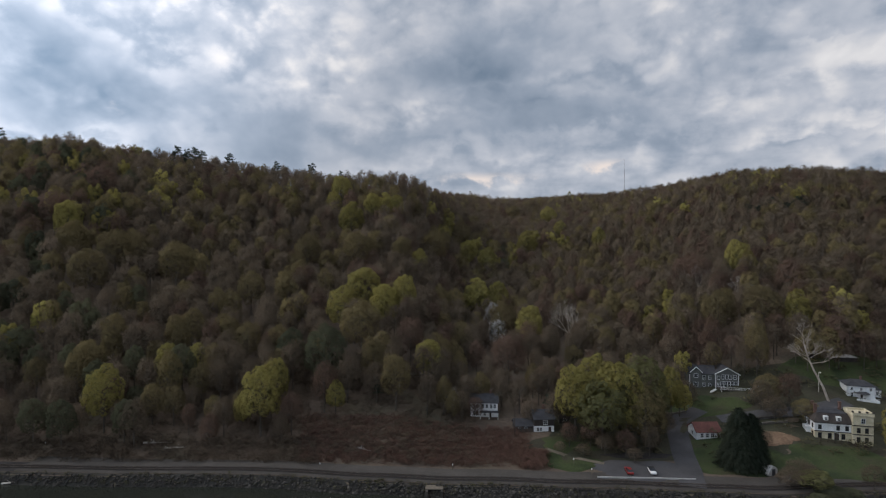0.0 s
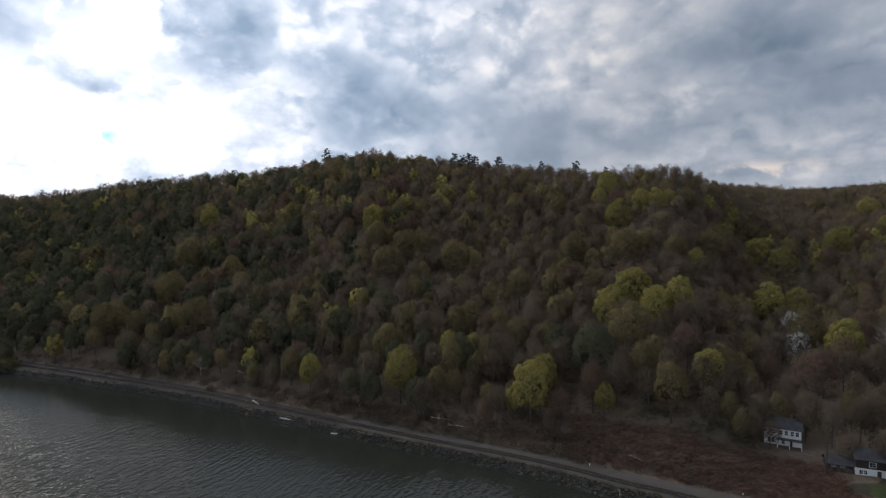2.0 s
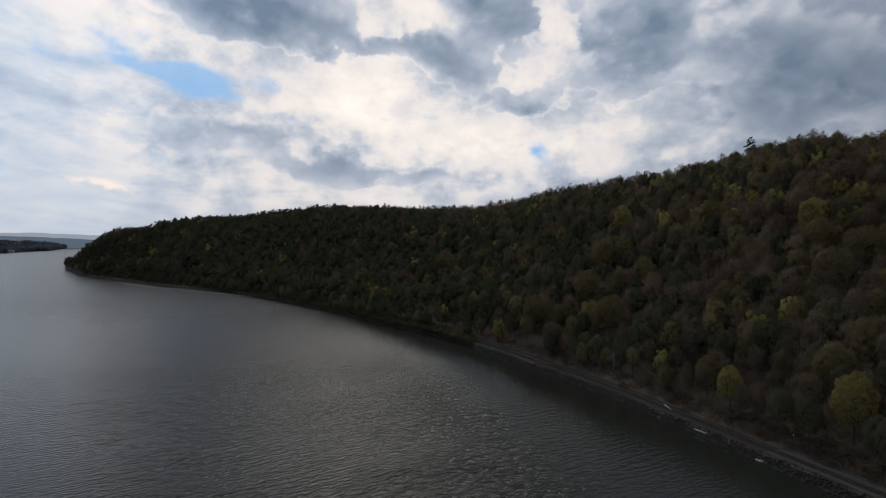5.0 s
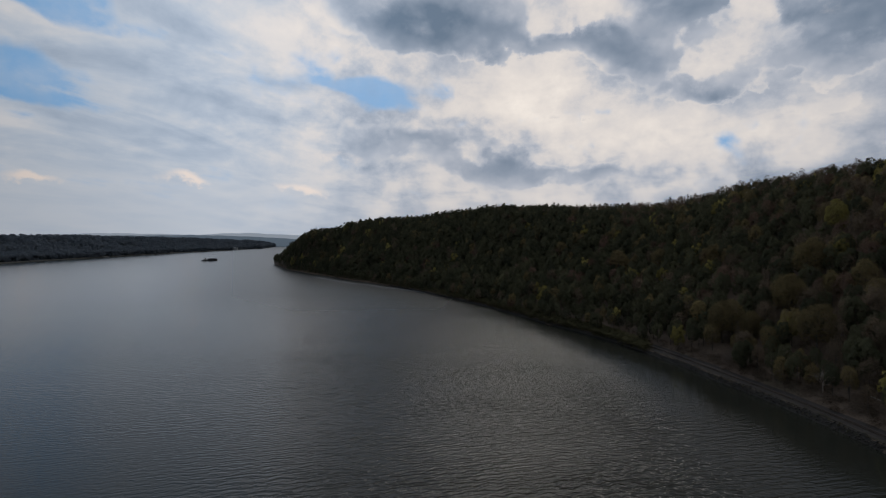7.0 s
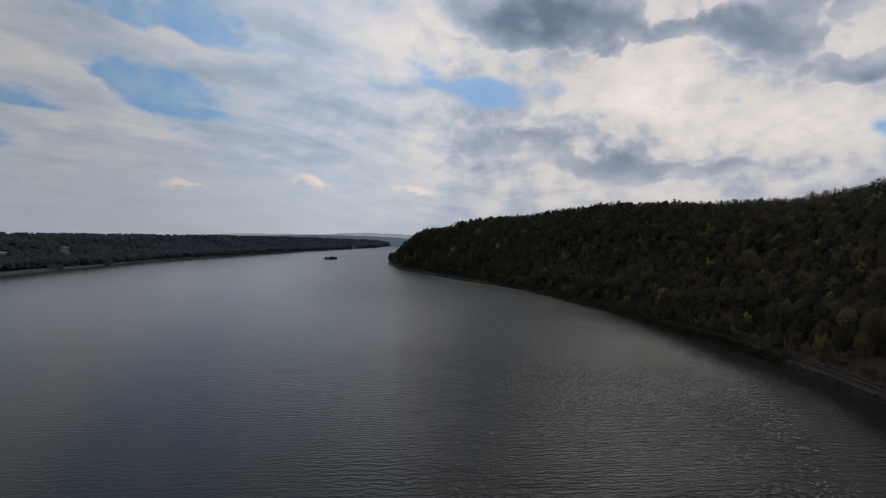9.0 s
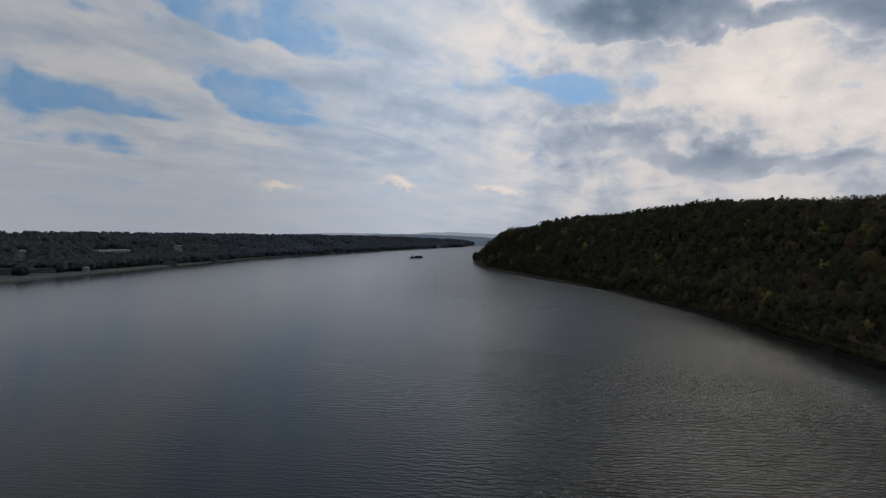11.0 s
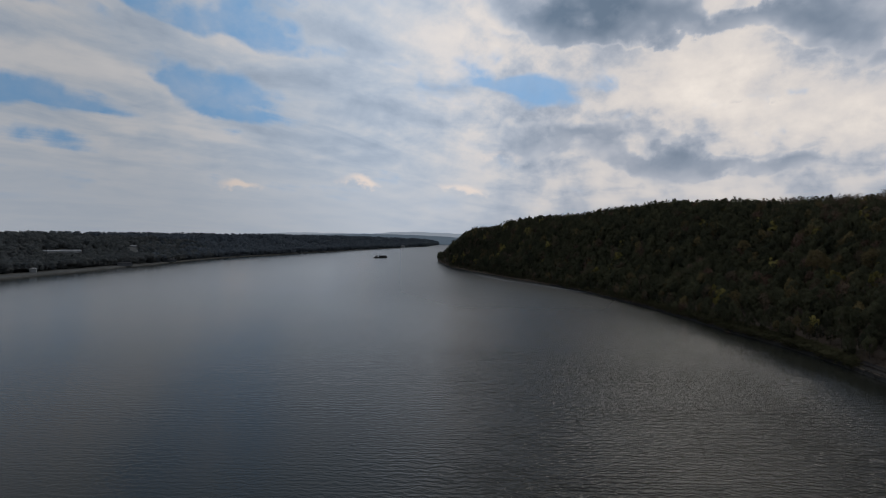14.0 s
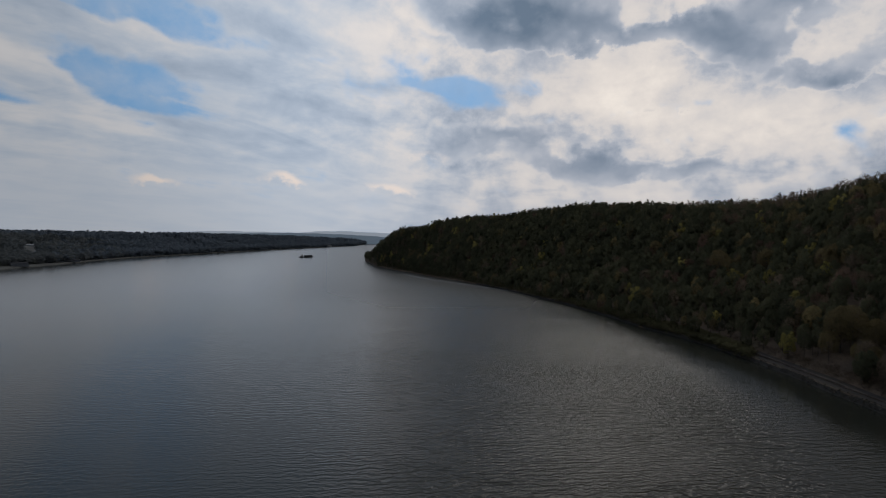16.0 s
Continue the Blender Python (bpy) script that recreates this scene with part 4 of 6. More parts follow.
tagged(new("tree_trunks", mesh_of("tree_trunks", bm_v, bm_f, bark)), "thin grey trunks of the hillside wood", "tree trunks", kind="stuff")

# the wood on the far bank
ea, ed = rng.uniform(102.45, 149, 8000), rng.uniform(0, 1, 8000)
meadow = np.interp(ea, [102, 120, 128, 134, 149], [6, 10, 22, 60, 75])
e_near, e_far = shore(ea) + meadow, np.minimum(crest_at(ea) * 1.02, 4800)
ed = e_near + (e_far - e_near) * ed ** 1.7
ex, ey = -ed * np.sin(np.radians(ea)), ed * np.cos(np.radians(ea))
ez = ground(ex, ey)
far_model = [crown_cards(34, 0.5, 9, 0.4, fuzz=0.4) for _ in range(8)]
# leaves paler and bluer than near ones: distance haze is put into their colour
LEAF["far"] = leaf_material("far_wood_hazed", (0.105, 0.126, 0.150), (0.195, 0.225, 0.258), 0.45, 0.8, 0.40)
LEAF["far_near"] = leaf_material("far_bank_wood_hazed", (0.082, 0.094, 0.100), (0.180, 0.190, 0.188), 0.45, 1.2, 0.42)
# gaps in the wood before the factory and the blocks of flats
seen = np.ones(len(ea), bool)
for a, d, spread, deep in ((136.2, 1712, 1.1, 150), (137.6, 1700, 0.8, 150), (146.3, 1150, 0.9, 75), (144.2, 1160, 0.9, 75), (141.6, 1190, 0.9, 60), (143.0, 1505, 0.4, 160), (131.3, 2005, 0.5, 260)):
    seen &= ~((np.abs(ea - a) < spread) & (ed < d + 12) & (ed > d - deep))
ea, ed, ex, ey, ez = ea[seen], ed[seen], ex[seen], ey[seen], ez[seen]
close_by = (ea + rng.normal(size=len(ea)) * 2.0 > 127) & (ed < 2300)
for chosen, mat, label in ((close_by, LEAF["far_near"], "dull woodland behind the far shore, grey haze in its leaf colour"), (~close_by, LEAF["far"], "distant woodland on the opposite river bank, blue haze in its leaf colour")):
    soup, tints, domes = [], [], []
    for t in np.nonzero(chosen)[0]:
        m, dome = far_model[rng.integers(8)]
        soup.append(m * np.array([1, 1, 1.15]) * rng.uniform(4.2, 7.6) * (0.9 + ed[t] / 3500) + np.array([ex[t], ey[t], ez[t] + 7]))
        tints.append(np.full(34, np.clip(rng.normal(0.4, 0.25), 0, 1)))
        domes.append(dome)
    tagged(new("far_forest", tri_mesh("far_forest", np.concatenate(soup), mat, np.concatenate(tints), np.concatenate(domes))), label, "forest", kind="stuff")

# ---- shore: railway, stones, driftwood ----
gravel = material("ballast_gravel", ((0.050, 0.043, 0.037), (0.082, 0.071, 0.061)), 0.95, 0.15, 6, 0.05, 6.0, second=2.5)
dark_ballast = material("oily_ballast", ((0.022, 0.019, 0.018), (0.045, 0.038, 0.035)), 0.95, 0.4, 5, 0.04, 5.0)
tie_wood = material("tarred_wood", ((0.02, 0.016, 0.014), (0.05, 0.04, 0.032)), 0.9, 2.0)
steel = material("worn_rail_steel", ((0.10, 0.07, 0.055), (0.20, 0.17, 0.15)), 0.5, 1.0, metal=0.7)
stone = material("grey_stone", ((0.040, 0.035, 0.030), (0.115, 0.102, 0.088)), 0.9, 0.5, 5, 0.03, 5.0, random_tint=0.5)
asphalt = material("old_asphalt", ((0.050, 0.047, 0.048), (0.088, 0.083, 0.084)), 0.9, 0.12, 6, second=3.0)
grass = material("spring_grass", ((0.022, 0.033, 0.011), (0.042, 0.055, 0.017), (0.047, 0.045, 0.021)), 0.95, 0.12, 7, 0.08, 3.0, second=1.5)
dirt = material("bare_brown_earth", ((0.11, 0.066, 0.040), (0.21, 0.135, 0.085)), 0.95, 0.15, 6, 0.05, 3.0)
path_dirt = material("pale_track", ((0.12, 0.10, 0.075), (0.20, 0.165, 0.125)), 0.95, 0.3, 6)
concrete = material("pale_concrete", ((0.32, 0.30, 0.28), (0.48, 0.46, 0.43)), 0.85, 0.4, 5)
driftwood = material("bleached_driftwood", ((0.32, 0.29, 0.25), (0.55, 0.51, 0.46)), 0.9, 1.0)
rock_grey = material("slate_rock", ((0.025, 0.028, 0.032), (0.070, 0.072, 0.078)), 0.9, 0.08, 7, 0.6, 0.4)


def resample(points, step):
    p = np.array(points, float)
    run = np.concatenate([[0], np.cumsum(np.hypot(*np.diff(p, axis=0).T))])
    t = np.arange(0, run[-1], step)
    return np.stack([np.interp(t, run, p[:, 0]), np.interp(t, run, p[:, 1])], 1)


def strip(name, points, width, mat, lift, label="", category="", kind="structure", step=2.0, rough=0.0, level=None, thick=0.0, across=3):
    """A band laid on the ground along a line."""
    p = resample(points, step)
    way = np.gradient(p, axis=0)
    way /= np.linalg.norm(way, axis=1)[:, None]
    side = np.stack([-way[:, 1], way[:, 0]], 1)
    w = width / 2 * (1 + rough * np.sin(np.arange(len(p)) * 1.7) * np.cos(np.arange(len(p)) * 0.61))
    cols = []
    for c in np.linspace(-1, 1, across):
        q = p + side * (w * c)[:, None]
        z = (ground(q[:, 0], q[:, 1]) if level is None else np.full(len(q), level)) + lift
        cols.append(np.column_stack([q, z]))
    if thick:
        cols = [cols[0] - (0, 0, thick)] + cols + [cols[-1] - (0, 0, thick)]
    v = np.stack(cols, 1)
    n_, k_ = v.shape[:2]
    i_, j_ = (g.ravel() for g in np.meshgrid(np.arange(n_ - 1), np.arange(k_ - 1), indexing="ij"))
    f_ = np.stack([i_ * k_ + j_, i_ * k_ + j_ + 1, (i_ + 1) * k_ + j_ + 1, (i_ + 1) * k_ + j_], 1)[:, ::-1]
    return tagged(new(name, mesh_of(name, v.reshape(-1, 3), f_, mat)), label, category, kind=kind)


def along_shore(a0, a1, offset, step=0.5):
    """A line that keeps an offset from the water's edge."""
    a = np.arange(a0, a1, step)
    s = shore(a)
    p = np.stack([-s * np.sin(np.radians(a)), s * np.cos(np.radians(a))], 1)
    kernel = np.ones(9) / 9
    p = np.stack([np.convolve(np.pad(c, 4, mode="edge"), kernel, "valid") for c in p.T], 1)
    way = np.gradient(p, axis=0)
    way /= np.linalg.norm(way, axis=1)[:, None]
    return p + np.stack([way[:, 1], -way[:, 0]], 1) * offset


strip("railway_bed", along_shore(38, 67, 6.6), 7.0, dark_ballast, 0.09, "dark gravel railway bed below the wood", "railway bed", across=5, step=2.5)
strip("railway_bed", along_shore(-46, 40, 8.3), 10.2, gravel, 0.10, "grey gravel railway bed on the river bank", "railway bed", across=5, step=2.5)
strip("track_ballast", along_shore(-46, 67, 6.6), 3.3, dark_ballast, 0.16, "dark oil-stained ballast under the track", "track bed", step=2.5)
wet_rock = material("wet_dark_bank", ((0.014, 0.013, 0.011), (0.034, 0.031, 0.026)), 0.85, 0.5, 6, 0.06, 3.0)
strip("bank", along_shore(-46, 92, 1.0), 3.8, wet_rock, 0.06, "dark wet stony bank at the water line", "bank", across=7, step=2.5)
railway = thing("railway_track", Matrix(), "single railway track with rusty rails along the river", "railway track")
for off in (5.88, 7.32):
    ob = strip("rail", along_shore(-46, 67, off), 0.09, steel, 0.42, kind="", thick=0.15, across=2, step=3.0)
    ob.parent = railway
line = resample(along_shore(-46, 67, 6.6), 0.62)
way = np.gradient(line, axis=0)
way /= np.linalg.norm(way, axis=1)[:, None]
side = np.stack([-way[:, 1], way[:, 0]], 1)
z0 = ground(line[:, 0], line[:, 1])
tv = np.stack([np.column_stack([line + side * sx * 1.3 + way * sy * 0.12, z0 + 0.27 - (0.2 if low else 0)]) for low in (0, 1) for sx, sy in ((-1, -1), (1, -1), (1, 1), (-1, 1))], 1)
q = np.arange(len(line))[:, None] * 8
tf = np.concatenate([q + np.array([c]) for c in ((3, 2, 1, 0), (0, 1, 5, 4), (1, 2, 6, 5), (2, 3, 7, 6), (3, 0, 4, 7))])
ob = new("timber_bedding", mesh_of("timber_bedding", tv.reshape(-1, 3), tf, tie_wood))
ob.parent = railway
tagged(ob, "dark tarred wooden ties", kind="stuff")

# riprap: single stones where the bank is nearest, the rest in one heap
stone_shapes = []
for s in range(6):
    bm = bmesh.new()
    bmesh.ops.create_icosphere(bm, subdivisions=1, radius=0.5)
    for v in bm.verts:
        v.co = Vector((v.co.x * random.uniform(0.8, 1.3), v.co.y * random.uniform(0.8, 1.2), v.co.z * random.uniform(0.6, 0.95)))
    mesh = bpy.data.meshes.new("stone")
    bm.to_mesh(mesh)
    bm.free()
    mesh.materials.append(stone)
    stone_shapes.append(mesh)
riprap = thing("riprap", Matrix(), "heap of broken grey stones along the water's edge", "riprap")
heap_v, heap_f, heap_n = [], [], 0
raw = [(np.array([v.co[:] for v in m.vertices]), np.array([p.vertices[:] for p in m.polygons])) for m in stone_shapes]
for t in range(3200):
    a = random.uniform(-40, 68)
    off = random.triangular(-0.8, 3.3, 1.2)
    d = float(shore(a)) + off / max(0.35, math.cos(radians(max(0, a) * 0.55)))
    size = random.uniform(0.4, 1.0) * (1.25 if random.random() < 0.15 else 1)
    p = spot_at(a, d, size * 0.12)
    if -14 < a < 24 and len(riprap.children) < 290 and random.random() < 0.32:
        ob = new("stone", stone_shapes[t % 6])
        ob.parent = riprap
        ob.matrix_world = Matrix.Translation(p) @ Euler((random.uniform(-0.5, 0.5), random.uniform(-0.5, 0.5), random.uniform(0, 6.28))).to_matrix().to_4x4() @ Matrix.Scale(size, 4)
    else:
        v, fc = raw[t % 6]
        turn = np.array(Euler((random.uniform(-0.5, 0.5), random.uniform(-0.5, 0.5), random.uniform(0, 6.28))).to_matrix())
        heap_v.append(v @ turn.T * size + np.array(p))
        heap_f.append(fc + heap_n)
        heap_n += len(v)
ob = new("rubble", mesh_of("rubble", np.concatenate(heap_v), np.concatenate(heap_f), stone))
ob.parent = riprap
tagged(ob, kind="stuff")


def brush(name, where, count, size, mat, label, low=0.6, high=2.0):
    """Low scrub of fine twigs over a stretch of ground."""
    models = [crown_cards(40, 0.24, 7, 0.5, wild=0.2, fuzz=0.9) for _ in range(6)]
    soup_, tint_, dome_ = [], [], []
    for x_, y_ in where(count):
        h = random.uniform(low, high)
        r = h * random.uniform(0.8, 1.3) * size
        m_, way_ = models[rng.integers(6)]
        dome_.append(way_)
        soup_.append(m_ * np.array([r, r, h * 0.8]) + np.array([x_, y_, float(ground(x_, y_)) + h * 0.35]))
        tint_.append(np.full(40, np.clip(rng.normal(0.45, 0.25), 0, 1)))
    return tagged(new(name, tri_mesh(name, np.concatenate(soup_), mat, np.concatenate(tint_), np.concatenate(dome_))), label, "scrub", kind="stuff")


def polar_spots(a0, a1, near, far):
    def pick(count):
        for _ in range(count):
            a = random.uniform(a0, a1)
            d = float(shore(a)) + random.uniform(near, far) / max(0.45, math.cos(radians(max(0, a) * 0.6)))
            yield -d * math.sin(radians(a)), d * math.cos(radians(a))
    return pick


LEAF["bramble"] = leaf_material("bramble_stems", (0.135, 0.080, 0.062), (0.205, 0.122, 0.096), 0.3, 9.0, 0.53, 0.4)
LEAF["brush"] = leaf_material("brown_brush", (0.088, 0.068, 0.051), (0.150, 0.116, 0.086), 0.3, 8.0, 0.54, 0.4)
LEAF["weed"] = leaf_material("dull_weeds", (0.075, 0.073, 0.040), (0.140, 0.126, 0.070), 0.2, 4.0, 0.46)
brush("bank_brambles", polar_spots(-9, 14.5, 15.0, 42), 1900, 1.0, LEAF["bramble"], "reddish-brown bare bramble scrub on the bank")
brush("bank_brambles", polar_spots(-10.8, -8.2, 14.5, 26), 170, 1.0, LEAF["bramble"], "reddish-brown bramble scrub beside the cottage lawn")
brush("undergrowth", polar_spots(-3, 62, 16, 75), 2100, 1.2, LEAF["brush"], "tangled grey-brown undergrowth below the trees", 1.0, 2.8)
brush("shore_scrub", polar_spots(65, 102, 1, 15), 2300, 1.3, LEAF["weed"], "dark scrub along the far shore line", 1.0, 3.5)
brush("trackside_scrub", polar_spots(13, 67, 12.5, 26), 1600, 0.9, LEAF["brush"], "grey-brown scrub at the foot of the wood", 0.8, 2.2)
LEAF["shrub"] = leaf_material("shrub_leaves", (0.075, 0.072, 0.042), (0.150, 0.135, 0.080), 0.3, 4.0, 0.46)


def off_the_lanes(pick):
    """Leaves out what would stand on the roads, the lot or the tracks."""
    lanes = resample([(50, 164), (70, 160), (74, 163), (78, 177), (82, 190), (88, 201), (98, 203), (112, 198), (126, 198), (140, 201), (152, 205)], 2.0)
    def chosen(count):
        for x_, y_ in pick(count):
            if np.hypot(lanes[:, 0] - x_, lanes[:, 1] - y_).min() > 7 and np.hypot(x_ - 109, (y_ - 183) * 1.8) > 11:
                yield x_, y_
    return chosen


brush("garden_shrubs", off_the_lanes(polar_spots(-45, -12, 30, 100)), 300, 1.1, LEAF["shrub"], "dull brown-green garden shrubs among the houses", 1.2, 3.0)
brush("waterside_weeds", polar_spots(-40, 75, 0.6, 3.4), 900, 0.8, LEAF["weed"], "sparse dull weeds between the stones", 0.3, 0.9)


def draped_patch(name, x, y, rx, ry, turn, mat, label, category, lift=0.22):
    """A sheet with an uneven rim that follows the ground."""
    rings_, spokes = 8, 40
    v, f_ = [], []
    seed = random.uniform(0, 9)
    c, s = math.cos(radians(turn)), math.sin(radians(turn))
    for r in range(rings_ + 1):
        for q in range(spokes):
            t = q / spokes * 2 * math.pi
            rim = 1 + 0.12 * math.sin(3 * t + seed) + 0.08 * math.sin(7 * t + seed * 2)
            px, py = math.cos(t) * rx * rim * r / rings_, math.sin(t) * ry * rim * r / rings_
            wx, wy = x + px * c - py * s, y + px * s + py * c
            v.append((wx, wy, float(ground(wx, wy)) + (lift if r < rings_ else -0.1)))
    for r in range(rings_):
        for q in range(spokes):
            f_.append((r * spokes + q, (r + 1) * spokes + q, (r + 1) * spokes + (q + 1) % spokes, r * spokes + (q + 1) % spokes))
    return tagged(new(name, mesh_of(name, v, f_, mat, True)), label, category, kind="structure")


rough_grass = material("rough_grass", ((0.030, 0.031, 0.017), (0.048, 0.045, 0.026), (0.042, 0.035, 0.023)), 0.95, 0.08, 7, 0.1, 2.0, second=1.2)
draped_patch("rough_ground", 112, 198, 84, 34, 6, rough_grass, "dull rough grass round the village houses", "grass", 0.10)
draped_patch("lawn", 38.5, 169.8, 11.5, 6.4, -8, grass, "dark green lawn below the cottage", "lawn")
draped_patch("lawn", 42, 181, 10, 6, 0, grass, "dark green lawn beside the cottage steps", "lawn")
draped_patch("lawn", 92, 172, 17, 14, -10, grass, "rough green lawn round the red-roofed shed", "lawn")
draped_patch("lawn", 126, 166, 24, 12, -10, grass, "wide green lawn before the mansion", "lawn", 0.28)
draped_patch("lawn", 100, 208, 16, 9, 0, grass, "shaded grass below the grey house", "lawn")
draped_patch("lawn", 168, 226, 26, 14, 0, grass, "grass slope behind the white villa", "lawn", 0.3)
draped_patch("bare_earth", 109, 183, 9.5, 5, -12, dirt, "patch of bare orange-brown earth", "bare ground", 0.34)
draped_patch("parking_lot", 60, 164, 15.5, 8.5, 0, asphalt, "cracked grey asphalt parking lot beside the railway", "parking lot", 0.2)
draped_patch("dark_plot", 63, 175, 12, 2.6, 0, dark_ballast, "strip of dark freshly turned soil", "soil", 0.26)
strip("road", [(70, 152), (74, 163), (78, 177), (82, 190), (88, 201), (98, 207)], 7.0, asphalt, 0.26, "grey village road climbing from the parking lot", "road", step=1.5, across=5)
strip("road", [(100, 197), (112, 197), (126, 198), (140, 201), (152, 205)], 6.0, asphalt, 0.4, "grey lane running to the villas", "road", step=1.5, across=5)
strip("track", [(34, 176.5), (38, 174.8), (44, 171.5), (50, 168)], 1.9, path_dirt, 0.34, "pale dirt footpath across the lawn", "path", step=1.0)
strip("kerb", [(45, 158.2), (60, 157.6), (73, 156.9)], 0.35, concrete, 0.5, "low white concrete edge of the parking lot", "kerb", thick=0.5)
for x, y, length, turn in ((-154.3, 160.5, 17, -2), (-128, 158.5, 5, 12), (-177, 168.5, 8, -20), (-90, 176, 7, 10), (-98, 179, 9, 4), (-28, 176.5, 6, -30), (-205, 186, 5, -10)):
    bm = bmesh.new()
    p = Vector((0, 0, 0))
    for s in range(7):
        e = p + Vector((length / 7, random.uniform(-0.2, 0.2), random.uniform(-0.05, 0.08)))
        limb(bm, p, e, 0.3 - s * 0.03, 0.27 - s * 0.03)
        p = e
    for s in range(4):
        b = Vector((length * random.uniform(0.1, 0.6), 0, 0.1))
        limb(bm, b, b + Vector((random.uniform(-1, 1), random.uniform(-0.5, 0.5), random.uniform(0.4, 1.3))), 0.08, 0.03, 4)
    ob = tagged(link_mesh("driftwood_log", bm, driftwood), "bleached fallen log with broken branches on the bank", "log", "driftwood logs")
    ob.matrix_world = pose(x, y, max(0.25, float(ground(x, y)) + 0.3), 0, 0, turn)
white_paint = material("white_paint", ((0.62, 0.62, 0.60), (0.80, 0.80, 0.78)), 0.6, 0.6, 5)
for x, y in ((-36.8, 164), (3.1, 163.4), (-128, 176), (44, 160.5), (40.5, 168)):
    bm = bmesh.new()
    limb(bm, (0, 0, -0.4), (0, 0, 1.5), 0.09, 0.09, 8)
    ob = thing("marker_post", pose(x, y, float(ground(x, y))), "short wooden marker post with a white cap", "post", "marker posts")
    part("shaft", bm, path_dirt, ob)
    bm = bmesh.new()
    limb(bm, (0, 0, 1.5), (0, 0, 1.95), 0.13, 0.12, 8)
    bmesh.ops.contextual_create(bm, geom=[e for e in bm.edges if len(e.link_faces) == 1 and all(v.co.z > 1.8 for v in e.verts)])
    part("cap", bm, white_paint, ob, "white painted cap")


# ---- building kit ----
def box(bm, x0, y0, z0, x1, y1, z1, bevel=0.0):
    m = Matrix.Translation(((x0 + x1) / 2, (y0 + y1) / 2, (z0 + z1) / 2)) @ Matrix.Diagonal((x1 - x0, y1 - y0, z1 - z0, 1))
    made = bmesh.ops.create_cube(bm, size=1, matrix=m)
    if bevel:
        bmesh.ops.bevel(bm, geom=list({e for v in made["verts"] for e in v.link_edges}), offset=bevel, segments=1, affect="EDGES")


def siding(name, light, dark, band=0.18):
    """Painted boards with a fine shadow line at each lap."""
    mat = material(name, (dark, light), 0.75, 0.5, 5)
    tree = mat.node_tree
    wave = tree.nodes.new("ShaderNodeTexWave")
    wave.bands_direction, wave.wave_profile = "Z", "SAW"
    wave.inputs["Scale"].default_value = 1 / band / 3.1
    coords = tree.nodes.new("ShaderNodeTexCoord")
    tree.links.new(coords.outputs["Object"], wave.inputs["Vector"])
    relief = tree.nodes.new("ShaderNodeBump")
    relief.inputs["Distance"].default_value = 0.03
    tree.links.new(wave.outputs[1], relief.inputs["Height"])
    tree.links.new(relief.outputs[0], tree.nodes["Principled BSDF"].inputs["Normal"])
    return mat


white_wall = siding("white_siding", (0.80, 0.80, 0.79), (0.66, 0.66, 0.65))
grey_wall = siding("grey_green_siding", (0.125, 0.128, 0.115), (0.085, 0.088, 0.080))
brown_wall = siding("dark_brown_siding", (0.055, 0.045, 0.040), (0.035, 0.030, 0.027))
cream_wall = material("cream_stucco", ((0.44, 0.38, 0.26), (0.66, 0.58, 0.41)), 0.85, 0.5, 6)
dark_roof = material("dark_shingles", ((0.030, 0.030, 0.034), (0.062, 0.060, 0.064)), 0.85, 0.5, 6, 0.03, 4.0)
brown_roof = material("brown_slate", ((0.042, 0.034, 0.031), (0.080, 0.064, 0.056)), 0.8, 0.5, 6, 0.03, 4.0)
red_roof = material("rusty_red_roof", ((0.10, 0.040, 0.033), (0.17, 0.070, 0.055)), 0.85, 0.4, 6)
brick = material("old_red_brick", ((0.085, 0.050, 0.040), (0.16, 0.095, 0.075)), 0.9, 1.5, 5)
dark_wood = material("dark_wood", ((0.03, 0.022, 0.018), (0.075, 0.055, 0.042)), 0.85, 1.0)
pane_mat = material("window_glass", ((0.012, 0.014, 0.017), (0.03, 0.034, 0.04)), 0.12, 0.3, spec=0.6)
WINDOWS = {}


def window(parent, x, y, z, w=0.95, h=1.5, turn=0, shutters=False, frame_mat=None):
    """A sash window on a wall that faces -y (turned about z): frame, bars and pane, with shutters if asked."""
    frame_mat = frame_mat or white_paint
    key = (w, h, frame_mat.name)
    if key not in WINDOWS:
        bm = bmesh.new()
        for x0, z0, x1, z1 in ((-w / 2 - 0.1, -0.1, -w / 2, h + 0.1), (w / 2, -0.1, w / 2 + 0.1, h + 0.1), (-w / 2, h, w / 2, h + 0.1), (-w / 2 - 0.05, -0.14, w / 2 + 0.05, 0),
                               (-w / 2, h / 2 - 0.03, w / 2, h / 2 + 0.03), (-0.02, 0, 0.02, h)):
            box(bm, x0, -0.09, z0, x1, 0.05, z1)
        a_ = link_mesh("window_frame", bm, frame_mat)
        bm = bmesh.new()
        box(bm, -w / 2, -0.03, 0, w / 2, 0.02, h)
        b_ = link_mesh("pane", bm, pane_mat)
        WINDOWS[key] = (a_.data, b_.data)
        for o in (a_, b_):
            bpy.data.objects.remove(o)
    fr = new("window", WINDOWS[key][0])
    fr.parent = parent
    fr.matrix_local = pose(x, y, z, 0, 0, turn)
    gl = new("pane", WINDOWS[key][1])
    gl.parent = fr
    if shutters:
        for sx in (-1, 1):
            bm = bmesh.new()
            c = sx * (w / 2 + 0.32)
            box(bm, c - 0.2, -0.1, -0.05, c + 0.2, 0.03, h + 0.05)
            part("shutter", bm, dark_wood, fr, "black wooden shutter")
    return fr


